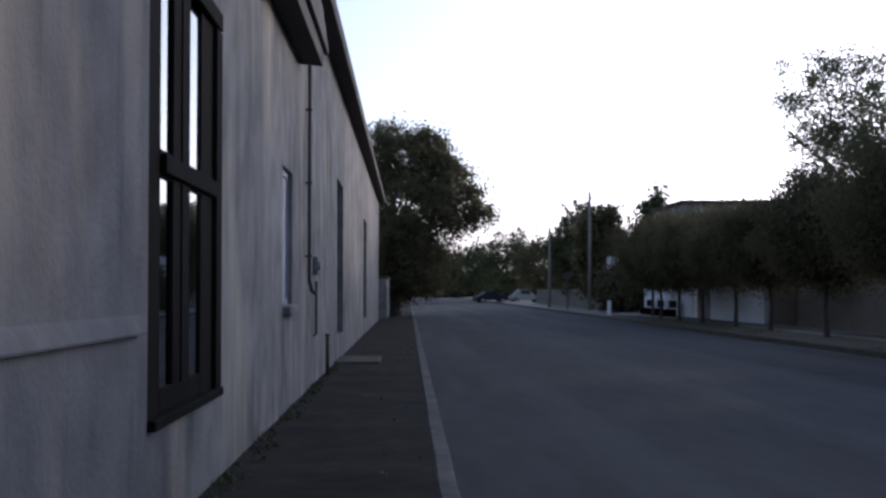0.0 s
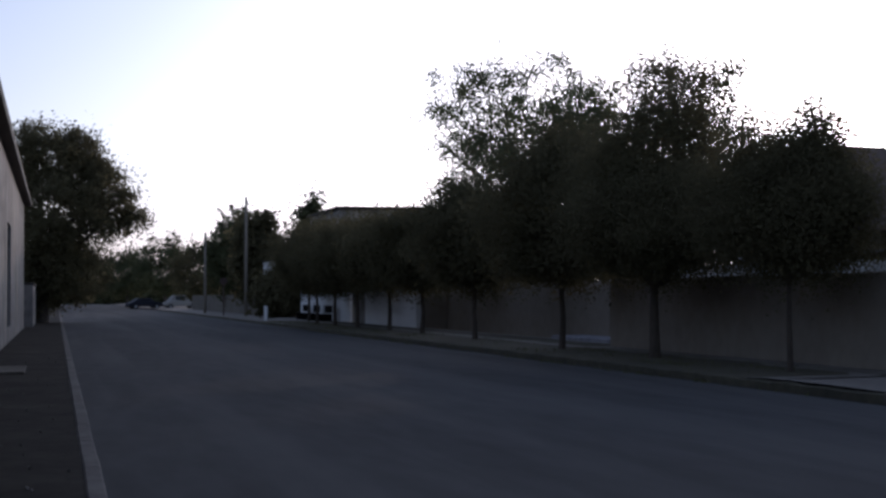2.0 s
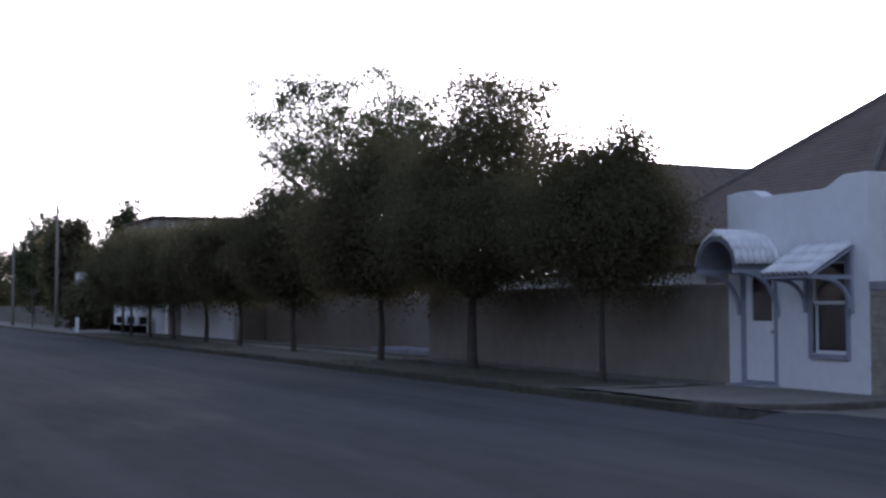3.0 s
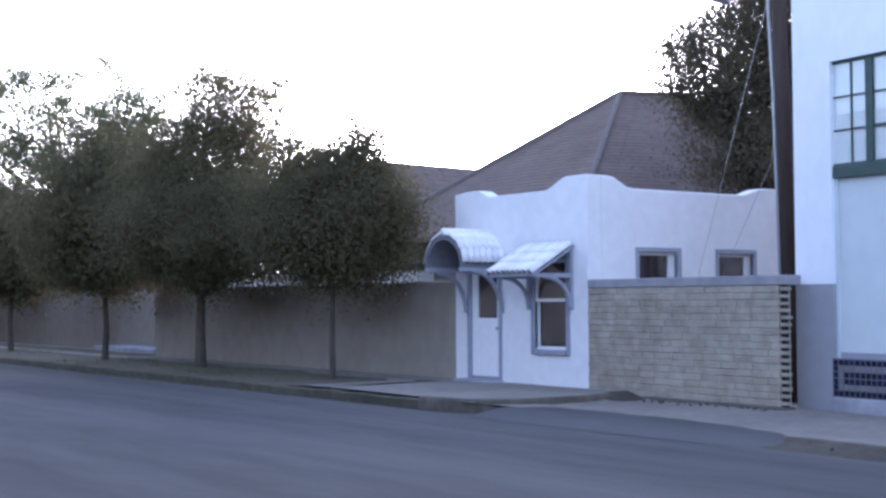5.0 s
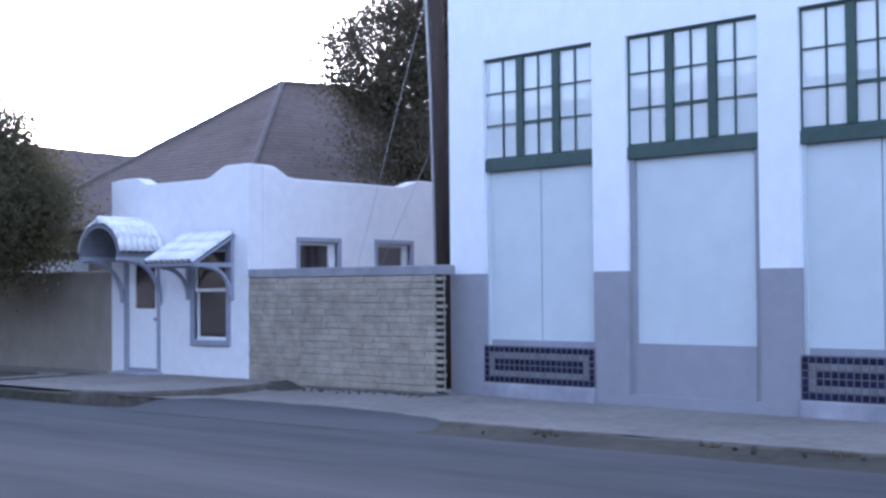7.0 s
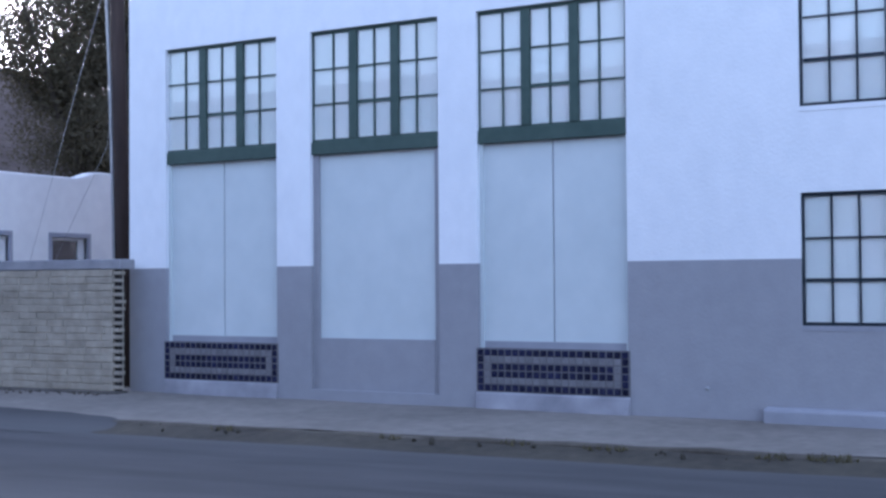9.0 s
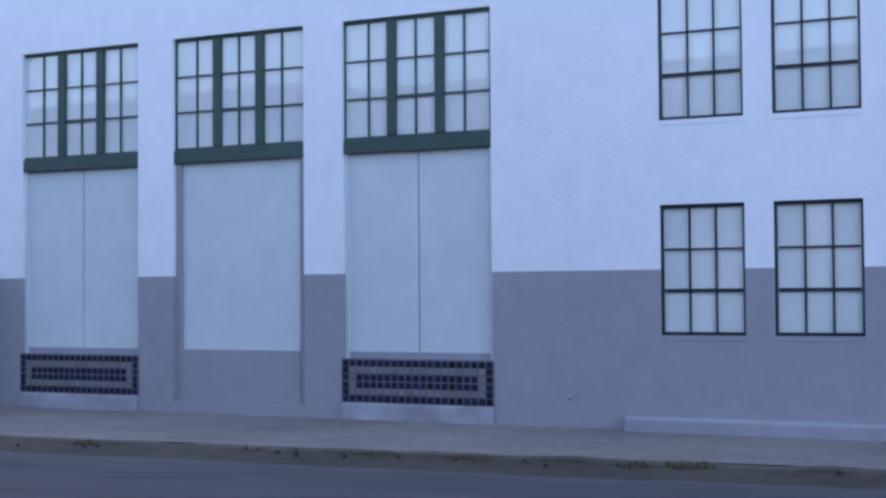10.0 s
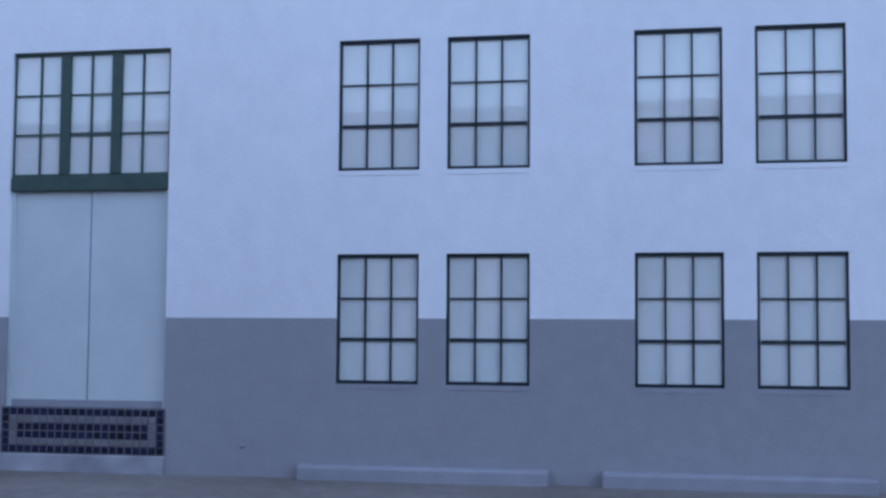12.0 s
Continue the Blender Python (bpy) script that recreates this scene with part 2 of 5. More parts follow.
RUST_PIPE = material("rusty_pipe", (0.07, 0.05, 0.045), (0.14, 0.10, 0.08), 0.75, 14.0, 2.0, 0.2, 40, metal=0.3)
CAR_PAINT = material("dark_blue_car_paint", (0.015, 0.018, 0.028), (0.025, 0.028, 0.04), 0.6, 3.0, 0.5, 0, spec=0.2)
VAN_PAINT = material("dull_white_car_paint", (0.34, 0.33, 0.31), (0.42, 0.41, 0.39), 0.3, 3.0, 0.5, 0, spec=0.6)
RUBBER = material("tyre_rubber", (0.012, 0.012, 0.012), (0.025, 0.025, 0.025), 0.8, 20.0, 3.0, 0.1, 60)
GLASS = glass_material("window_glass")
DARK_GLASS = glass_material("tinted_glass", (0.35, 0.40, 0.42))


# ---- building blocks ----
def finish(name, bm, mat, parent=None, label="", smooth=False, bevel=0.0):
    mesh = bpy.data.meshes.new(name)
    bmesh.ops.recalc_face_normals(bm, faces=bm.faces)
    bm.to_mesh(mesh)
    bm.free()
    mesh.materials.append(mat)
    if smooth:
        mesh.polygons.foreach_set("use_smooth", [True] * len(mesh.polygons))
    ob = new(name, mesh)
    if parent:
        ob.parent = parent
    if label:
        ob["label"] = label
    if bevel:
        mod = ob.modifiers.new("bevel", "BEVEL")
        mod.width, mod.segments, mod.limit_method, mod.angle_limit = bevel, 2, "ANGLE", radians(40)
    return ob


def part(name, bm, mat, parent, label="", smooth=False, bevel=0.0):
    return finish(name, bm, mat, parent, label, smooth, bevel)


def thing(name, label, category, m=None, group="", kind=""):
    ob = new(name)
    ob.empty_display_size = 0.2
    if m is not None:
        ob.matrix_world = m
    return tagged(ob, label, category, group, kind)


def box(bm, x0, x1, y0, y1, z0, z1):
    made = bmesh.ops.create_cube(bm, size=1, matrix=Matrix.LocRotScale(((x0 + x1) / 2, (y0 + y1) / 2, (z0 + z1) / 2), None, (abs(x1 - x0), abs(y1 - y0), abs(z1 - z0))))
    return made["verts"]


def boxed(*dims):
    bm = bmesh.new()
    for d in (dims if isinstance(dims[0], (tuple, list)) else (dims,)):
        box(bm, *d)
    return bm


def slab(us, vs, hole, place, d0, d1):
    """A wall with openings: cells of the grid us x vs, but for those that are holes, from depth d0 to d1."""
    bm, seen = bmesh.new(), {}

    def vert(i, j, d):
        if (i, j, d) not in seen:
            seen[i, j, d] = bm.verts.new(place(us[i], vs[j], d))
        return seen[i, j, d]

    full = {(i, j) for i in range(len(us) - 1) for j in range(len(vs) - 1) if not hole((us[i] + us[i + 1]) / 2, (vs[j] + vs[j + 1]) / 2)}
    for i, j in full:
        for d in (d0, d1):
            bm.faces.new([vert(i, j, d), vert(i + 1, j, d), vert(i + 1, j + 1, d), vert(i, j + 1, d)])
        for di, dj, a, b in ((-1, 0, (i, j), (i, j + 1)), (1, 0, (i + 1, j), (i + 1, j + 1)), (0, -1, (i, j), (i + 1, j)), (0, 1, (i, j + 1), (i + 1, j + 1))):
            if (i + di, j + dj) not in full:
                bm.faces.new([vert(*a, d0), vert(*b, d0), vert(*b, d1), vert(*a, d1)])
    return bm


def wall(u0, u1, v0, v1, openings, place, d0, d1):
    cut = [o for o in openings if o[0] < u1 and o[1] > u0 and o[2] < v1 and o[3] > v0]
    us = sorted({u0, u1, *[min(max(c, u0), u1) for o in cut for c in o[:2]]})
    vs = sorted({v0, v1, *[min(max(c, v0), v1) for o in cut for c in o[2:]]})
    return slab(us, vs, lambda u, v: any(o[0] < u < o[1] and o[2] < v < o[3] for o in cut), place, d0, d1)


def along_y(u, v, d):
    return (d, u, v)


def along_x(u, v, d):
    return (u, d, v)


def prism(points, place, d0, d1):
    bm = bmesh.new()
    ends = [[bm.verts.new(place(u, v, d)) for u, v in points] for d in (d0, d1)]
    bm.faces.new(ends[0])
    bm.faces.new(ends[1])
    n = len(points)
    for i in range(n):
        bm.faces.new([ends[0][i], ends[0][(i + 1) % n], ends[1][(i + 1) % n], ends[1][i]])
    return bm


def tube(bm, path, radii, sides=8):
    """A tapered tube along a path."""
    rings, across = [], None
    for i, p in enumerate(path):
        d = (Vector(path[min(i + 1, len(path) - 1)]) - Vector(path[max(i - 1, 0)])).normalized()
        if across is None:
            across = Vector((1, 0, 0)) if abs(d.x) < 0.8 else Vector((0, 1, 0))
        across = (across - d * across.dot(d)).normalized()
        other = d.cross(across)
        rings.append([bm.verts.new(Vector(p) + radii[i] * (math.cos(k * math.tau / sides) * across + math.sin(k * math.tau / sides) * other)) for k in range(sides)])
    for a, b in zip(rings, rings[1:]):
        for k in range(sides):
            bm.faces.new([a[k], a[(k + 1) % sides], b[(k + 1) % sides], b[k]])
    bm.faces.new(rings[0])
    bm.faces.new(rings[-1])
    return bm


# ---- ground, road, pavements ----
KERB_NEAR, KERB_FAR, KERB_SOUTH = 0.30, 11.2, 11.62


def far_edge(y):
    """Where the far pavement begins on plan."""
    if y < 9.6:
        return KERB_SOUTH + 0.13
    if y < 14.4:
        return KERB_SOUTH + 0.13 + 0.5 * min((y - 9.6) / 2.4, 1) - 0.12
    return 12.13 - 0.8 * min((y - 14.4) / 1.0, 1)


def grid_sheet(xs, ys, height):
    bm = bmesh.new()
    rows = [[bm.verts.new((x, y, height(x, y))) for y in ys] for x in xs]
    for a, b in zip(rows, rows[1:]):
        for j in range(len(ys) - 1):
            bm.faces.new([a[j], b[j], b[j + 1], a[j + 1]])
    return bm


def spaced(a, b, step):
    n = max(1, round((b - a) / step))
    return [a + (b - a) * i / n for i in range(n + 1)]


ground_ob = finish("ground", boxed(-2500, 2500, -2500, 2500, -0.6, -0.12), DIRT)
tagged(ground_ob, "bare dry earth reaching the horizon", "ground", kind="structure")
road_ob = finish("road", grid_sheet(spaced(0.38, 11.72, 0.6), spaced(-25, 60, 1.5) + spaced(64, 420, 12), lambda x, y: 0.05 * (1 - ((x - 5.8) / 5.45) ** 2) + 0.012 * noise.noise((x * 0.35, y * 0.12, 0))), ASPHALT, smooth=True)
tagged(road_ob, "worn grey asphalt street with a low crown", "road", kind="structure")
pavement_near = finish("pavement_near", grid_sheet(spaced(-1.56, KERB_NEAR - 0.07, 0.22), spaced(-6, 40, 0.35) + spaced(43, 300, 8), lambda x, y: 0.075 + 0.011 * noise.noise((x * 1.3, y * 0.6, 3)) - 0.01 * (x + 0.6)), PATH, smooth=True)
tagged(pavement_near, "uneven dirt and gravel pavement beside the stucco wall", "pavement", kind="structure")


def far_level(y):
    return 0.08 + 0.10 * min(max((y - 14.6) / 0.9, 0), 1)


pavement_far = finish("pavement_far", grid_sheet(spaced(KERB_FAR + 0.13, 15.4, 0.3), spaced(-12, 13.4, 0.6) + spaced(13.6, 17, 0.2) + spaced(18, 60, 1.0) + spaced(64, 300, 8),
                      lambda x, y: far_level(y + 0.25 * noise.noise((x * 2, y, 8))) + 0.012 * noise.noise((x * 1.1, y * 0.8, 5)) - (0.05 if y > 20 and x < 13.6 else 0)), CONCRETE, smooth=True)
for v in pavement_far.data.vertices:
    k = (v.co.x - KERB_FAR - 0.13) / (15.4 - KERB_FAR - 0.13)
    v.co.x = far_edge(v.co.y) + (15.4 - far_edge(v.co.y)) * k
tagged(pavement_far, "cracked concrete pavement, raised in front of the small house", "pavement", kind="structure")


def kerb(name, x0, x1, y0, y1, top, mat, label, wander, step=2.4):
    owner = thing(name, label, "kerb", kind="structure")
    y = y0
    rng = random.Random(name)
    while y < y1:
        length = step * rng.uniform(0.8, 1.2) if y < 70 else 14
        n = 8
        bm = bmesh.new()
        rings = []
        for i in range(n + 1):
            yy = y + (length - 0.012) * i / n
            w = wander * noise.noise((yy * 0.9, x0, 2))
            h = top(yy) + wander * noise.noise((yy * 1.7, x1, 6))
            rings.append([bm.verts.new(c) for c in ((x0 + w, yy, -0.15), (x0 + w, yy, h - 0.02), (x0 + w + 0.02, yy, h), (x1 + w - 0.02, yy, h), (x1 + w, yy, h - 0.02), (x1 + w, yy, -0.15))])
        for a, b in zip(rings, rings[1:]):
            for k in range(5):
                bm.faces.new([a[k], a[k + 1], b[k + 1], b[k]])
        bm.faces.new(rings[0])
        bm.faces.new(rings[-1])
        part("kerb_stone", bm, mat, owner)
        y += length
    return owner


kerb("kerb_near", KERB_NEAR - 0.07, KERB_NEAR + 0.09, -4, 120, lambda y: 0.085, PALE_CONCRETE, "pale worn concrete kerb along the dirt pavement", 0.012)
kerb("kerb_far", KERB_SOUTH, KERB_SOUTH + 0.15, -12, 9.6, lambda y: 0.083, KERB_DIRTY, "crumbling concrete kerb with dirt in its joints", 0.02)
kerb("kerb_raised", KERB_FAR + 0.02, KERB_FAR + 0.17, 16.3, 150, lambda y: far_level(y) - 0.03, VERGE, "low concrete kerb under the street trees", 0.025)


def tufts(name, spots, label, mat=GRASS, size=0.07):
    verts, faces = [], []
    rng = random.Random(name)
    for x, y, z, r, count in spots:
        for _ in range(count):
            a, d = rng.uniform(0, math.tau), r * rng.random() ** 0.5
            px, py = x + d * math.cos(a), y + 2.2 * d * math.sin(a)
            h, b, w = size * rng.uniform(0.4, 1.2), rng.uniform(0, math.tau), 0.012
            k = len(verts)
            verts += [(px - w * math.sin(b), py + w * math.cos(b), z), (px + w * math.sin(b), py - w * math.cos(b), z), (px + 0.5 * h * math.cos(b), py + 0.5 * h * math.sin(b), z + h)]
            faces.append((k, k + 1, k + 2))
    mesh = bpy.data.meshes.new(name)
    mesh.from_pydata(verts, [], faces)
    mesh.materials.append(mat)
    return tagged(new(name, mesh), label, "grass", kind="stuff")


gutter = finish("gutter", grid_sheet(spaced(0, 1, 0.125), spaced(-10, 10.0, 0.3), lambda x, y: 0), GUTTER_DIRT)
for v in gutter.data.vertices:
    k, y = v.co.x, v.co.y
    inner = 10.95 + 0.16 * noise.noise((y * 0.5, 3.3, 0)) + 0.06 * noise.noise((y * 2.3, 1.1, 0))
    x = inner + (KERB_SOUTH + 0.02 - inner) * k
    v.co = (x, y, 0.05 * (1 - ((x - 5.8) / 5.45) ** 2) + 0.012 * noise.noise((x * 0.35, y * 0.12, 0)) - 0.012 + 0.085 * k ** 1.3 + 0.014 * k * noise.noise((x * 3, y * 2, 7)))
tagged(gutter, "dirt and dead leaves gathered in the gutter", "gutter", kind="structure")


def road_level(x, y):
    return 0.05 * (1 - ((x - 5.8) / 5.45) ** 2) + 0.012 * noise.noise((x * 0.35, y * 0.12, 0))


apron = finish("apron", grid_sheet(spaced(0, 1, 0.1), spaced(9.2, 15.0, 0.15), lambda x, y: 0), ASPHALT, smooth=True)
for v in apron.data.vertices:
    k, y = v.co.x, v.co.y
    outer = far_edge(y) + 0.10 + 0.07 * noise.noise((y * 0.9, 0.3, 5)) + 0.04 * noise.noise((y * 2.6, 0.9, 5))
    x = 10.9 + (outer - 10.9) * k
    ramp = min(max((y - 9.2) / 0.9, 0), 1)
    flat_level = road_level(x, y) + 0.018 * ramp - 0.012
    v.co = (x, y, max(flat_level, (0.004 + 0.098 * min(max((x - 11.1) / 0.6, 0), 1)) * ramp))
tagged(apron, "asphalt ramp where the kerb breaks off before the block wall", "road", kind="structure")


def sweep(path, width, foot, top):
    """A kerb-like bar along a path on plan."""
    bm, rings = bmesh.new(), []
    for i, (x, y) in enumerate(path):
        a, b = Vector(path[max(i - 1, 0)]), Vector(path[min(i + 1, len(path) - 1)])
        d = (b - a).normalized()
        n = Vector((-d.y, d.x)) * width / 2
        h = top + 0.02 * noise.noise((x * 2, y * 2, 3))
        rings.append([bm.verts.new(c) for c in ((x + n.x, y + n.y, foot), (x + n.x * 0.9, y + n.y * 0.9, h - 0.03), (x + n.x * 0.5, y + n.y * 0.5, h), (x - n.x * 0.5, y - n.y * 0.5, h), (x - n.x * 0.9, y - n.y * 0.9, h - 0.03), (x - n.x, y - n.y, foot))])
    for a, b in zip(rings, rings[1:]):
        for k in range(5):
            bm.faces.new([a[k], a[k + 1], b[k + 1], b[k]])
    bm.faces.new(rings[0])
    bm.faces.new(rings[-1])
    return bm


curve_path = [(11.30, 16.4), (11.33, 15.9), (11.42, 15.5), (11.62, 15.2), (12.0, 15.02), (12.6, 14.95), (13.2, 14.95), (13.7, 15.0), (14.1, 15.12)]
kerb_end = finish("kerb_return", sweep(curve_path, 0.2, -0.05, 0.2), KERB_DIRTY, smooth=True)
tagged(kerb_end, "rounded dirty kerb where the raised pavement ends", "kerb", kind="structure")
# dark mound: soil, and a stand-in for the shaded end face of the slab
bank = finish("earth_shade_bank", grid_sheet(spaced(13.0, 14.44, 0.08), spaced(14.4, 15.6, 0.08), lambda x, y: 0.05 + 0.17 * math.exp(-((x - 13.95) / 0.42) ** 2 - ((y - 15.02) / 0.26) ** 2) * (1 + 0.5 * noise.noise((x * 3, y * 3, 2)))), GUTTER_DIRT, smooth=True)
tagged(bank, "small dark heap of earth, also standing for the shaded slab edge", "earth bank", kind="structure")
verge = finish("verge", grid_sheet(spaced(0, 1, 0.2), spaced(19.4, 78, 0.7), lambda x, y: 0), VERGE, smooth=True)
for v in verge.data.vertices:
    k, y = v.co.x, v.co.y
    outer = 13.75 + 0.2 * noise.noise((y * 0.5, 2.2, 1)) + (1.2 if y > 33.5 else 0)
    v.co.x = 11.32 + (outer - 11.32) * k
    v.co.z = far_level(y) + 0.022 * math.sin(math.pi * k) + 0.004 + 0.012 * noise.noise((v.co.x * 1.1, y * 0.8, 5)) - (0.05 if y > 20 and v.co.x < 13.6 else 0) * (0.6 if k == 1 else 1)
tagged(verge, "bare olive earth verge under the street trees", "verge", kind="structure")
rng = random.Random(5)
tufts("kerb_grass", [(KERB_FAR - 0.05 + rng.uniform(-0.05, 0.25), rng.uniform(16, 60), 0.0, rng.uniform(0.08, 0.3), rng.randint(10, 40)) for _ in range(70)], "dry grass tufts along the far kerb")
tufts("kerb_weeds", [(KERB_SOUTH - 0.06 + rng.uniform(-0.06, 0.05), y + rng.uniform(-0.2, 0.2), 0.05, r, n) for y, r, n in ((2.1, 0.10, 60), (2.45, 0.08, 30), (4.2, 0.12, 30), (5.0, 0.1, 26), (6.3, 0.06, 20), (8.2, 0.07, 22), (-0.4, 0.12, 50), (-2.0, 0.1, 36))], "green weeds in the gutter dirt at the kerb", LEAF_DARK, size=0.065)
tufts("verge_grass", [(rng.uniform(11.6, 14.0), rng.uniform(22, 75), 0.12, rng.uniform(0.3, 0.9), 60) for _ in range(90)], "thin dry grass on the verge under the trees", size=0.09)


def scatter(name, spots, label, mat, category):
    """Small angular stones, one joined object."""
    bm = bmesh.new()
    rng = random.Random(name)
    for x, y, z, r in spots:
        made = bmesh.ops.create_icosphere(bm, subdivisions=1, radius=r, matrix=Matrix.LocRotScale((x, y, z), Euler((rng.uniform(0, 3), rng.uniform(0, 3), rng.uniform(0, 3))), (1, rng.uniform(0.6, 1), rng.uniform(0.35, 0.7))))
        for v in made["verts"]:
            v.co += Vector((rng.uniform(-1, 1), rng.uniform(-1, 1), rng.uniform(-1, 1))) * r * 0.2
    return tagged(finish(name, bm, mat), label, category, kind="stuff")


rng = random.Random(9)
WALL_FOOT = -1.5
scatter("gravel", [(rng.uniform(-1.5, 0.15), 6 + 30 * rng.random() ** 1.6, 0.085, rng.uniform(0.008, 0.03)) for _ in range(90)], "loose gravel and crumbs of plaster on the dirt pavement", PALE_CONCRETE, "gravel")
scatter("wall_foot_clods", [(WALL_FOOT + abs(rng.gauss(0, 0.09)), 6 + 20 * rng.random() ** 1.4, 0.085, rng.uniform(0.012, 0.05)) for _ in range(140)], "dark clods of earth along the foot of the stucco wall", GUTTER_DIRT, "earth")
tufts("wall_weeds", [(-1.5 + rng.uniform(0, 0.12), rng.uniform(8, 30), 0.07, rng.uniform(0.04, 0.16), rng.randint(6, 24)) for _ in range(40)], "dry weeds at the foot of the stucco wall", size=0.08)


# ---- stucco building with the large timber window ----
WX = -1.54


def timber_window(owner, y0, y1, z0, z1, transom, mullion, depth=0.022):
    """Heavy stiles, mullion and transom almost flush with the wall, the glass just behind."""
    front, glass = WX - 0.004, WX - depth
    back = glass - 0.06
    left, right, foot, head = 0.40, 0.90, 0.16, 0.14
    win = part("window", boxed(back - 0.04, back, y0, y1, z0, z0 + 0.1), TIMBER_DARK, owner, "large dark timber window with four panes")
    for y, w in ((y0, left), (y1 - right, right)):
        part("stile", boxed(back, front, y + 0.002, y + w - 0.002, z0 + 0.002, z1 - 0.002), TIMBER_DARK, win, bevel=0.01)
    part("casing", boxed(front, WX + 0.03, y1 - 0.3, y1 - 0.004, z0 + 0.07, z1 - 0.172), TIMBER_DARK, win, bevel=0.008)
    part("cover_strip", boxed(front, WX + 0.012, mullion[0] + 0.29, mullion[1] - 0.29, z0 + 0.07 + foot, z1 - head), TIMBER_DARK, win)
    part("transom", boxed(front + 0.002, WX + 0.035, y0 + 0.40, y1 - 0.302, transom - 0.065, transom + 0.06), TIMBER_DARK, win, bevel=0.012)
    part("hood", boxed(front + 0.002, WX + 0.045, y0 + 0.004, y1 - 0.08, z1 - 0.17, z1 - 0.03), TIMBER_DARK, win, bevel=0.012)
    part("head", boxed(back, front, y0 + left, y1 - right, z1 - head, z1 - 0.002), TIMBER_DARK, win, bevel=0.01)
    part("bottom_rail", boxed(back, front, y0 + left, y1 - right, z0 + 0.07, z0 + 0.07 + foot), TIMBER_DARK, win, bevel=0.01)
    part("sill", boxed(back, WX + 0.05, y0 + 0.004, y1 - 0.004, z0 + 0.002, z0 + 0.068), TIMBER_DARK, win, bevel=0.01)
    part("mullion", boxed(back, front + 0.006, mullion[0], mullion[1], z0 + 0.07 + foot, z1 - head), TIMBER_DARK, win, bevel=0.01)
    for ya, yb in ((y0 + left, mullion[0]), (mullion[1], y1 - right)):
        part("transom_bar", boxed(back, front, ya, yb, transom - 0.09, transom + 0.09), TIMBER_DARK, win, bevel=0.01)
        for za, zb in ((z0 + 0.07 + foot, transom - 0.09), (transom + 0.09, z1 - head)):
            pane = part("pane", boxed(glass - 0.006, glass, ya, yb, za, zb), DARK_GLASS, win)
            pane.visible_shadow = False
    return win


near_building = thing("stucco_building", "long weathered grey stucco building with dark timber windows", "building")
W1 = (7.94, 10.85, 0.76, 3.86)
W2 = (16.35, 17.75, 1.42, 3.15)
part("wall", wall(-6, 19.6, -0.1, 5.0, [W1, W2], along_y, WX, WX - 0.4), STUCCO_GREYED, near_building, "stained stucco, greyer and darker along the near stretch", bevel=0.008)
part("back_wall", boxed((-9.4, -9.0, -6, 19.6, -0.1, 5.0), (-9.0, WX - 0.4, -6, -5.6, -0.1, 5.0)), STUCCO_OLD, near_building)
timber_window(near_building, *W1, 2.40, (8.76, 9.42))
# near-black box, its colour giving the darkness of the room behind the window
part("room_shell", boxed((-5.0, -4.9, 6, 19.4, 0, 4.5), (-4.9, WX - 0.42, 6, 6.1, 0, 4.5), (-4.9, WX - 0.42, 19.3, 19.4, 0, 4.5), (-4.9, WX - 0.42, 6.1, 19.3, 4.4, 4.5), (-4.9, WX - 0.42, 6.1, 19.3, 0, 0.1)), SHADE_BLACK, near_building)
small_window = part("window", boxed((WX - 0.12, WX - 0.06, W2[0], W2[0] + 0.08, W2[2], W2[3]), (WX - 0.12, WX - 0.06, W2[1] - 0.08, W2[1], W2[2], W2[3]), (WX - 0.12, WX - 0.06, W2[0] + 0.08, W2[1] - 0.08, W2[3] - 0.08, W2[3]), (WX - 0.12, WX - 0.06, W2[0] + 0.08, W2[1] - 0.08, W2[2], W2[2] + 0.08)), GREY_TRIM, near_building, "small window closed with a blue-grey board", bevel=0.006)
part("board", boxed(WX - 0.11, WX - 0.08, W2[0] + 0.08, W2[1] - 0.08, W2[2] + 0.08, W2[3] - 0.08), GREY_TRIM, small_window)
part("sill", boxed(WX - 0.10, WX + 0.10, W2[0] + 0.1, W2[1] + 0.1, W2[2] - 0.12, W2[2] - 0.01), STUCCO_OLD, small_window, bevel=0.02)
part("moulding", prism([(WX - 0.02, 1.35), (WX + 0.045, 1.35), (WX + 0.05, 1.365), (WX + 0.02, 1.445), (WX - 0.004, 1.465), (WX - 0.02, 1.47)], lambda u, v, d: (u, d, v), -6, 7.66), STUCCO_GREYED, near_building, "plaster moulding ending beside the large window")
part("eave", prism([(WX - 0.3, 4.86), (WX + 0.32, 4.80), (WX + 0.34, 4.98), (WX - 0.3, 5.22)], lambda u, v, d: (u, d, v), -6.4, 19.0), ROOF_DARK, near_building, "dark boarded eave with a blunt end", bevel=0.01)
for n, (low_z, out, far_y) in enumerate(((4.99, 0.40, 19.15), (5.25, 0.36, 19.25), (5.50, 0.32, 19.35))):
    rim = prism([(WX - 0.3, low_z + 0.02), (WX + out, low_z), (WX + out - 0.02, low_z + 0.22), (WX - 0.3, low_z + 0.25)], lambda u, v, d: (u, d, v), -6.4, far_y)
    part("roof_edge", rim, ROOF_DARK, near_building, "ragged dark layers of old roofing at the eave", bevel=0.02)
part("roof", prism([(WX - 0.3, 5.22), (-5.4, 7.6), (-9.6, 5.1), (-9.6, 5.0), (WX - 0.3, 5.0)], lambda u, v, d: (u, d, v), -6.4, 19.5), SHINGLE, near_building)

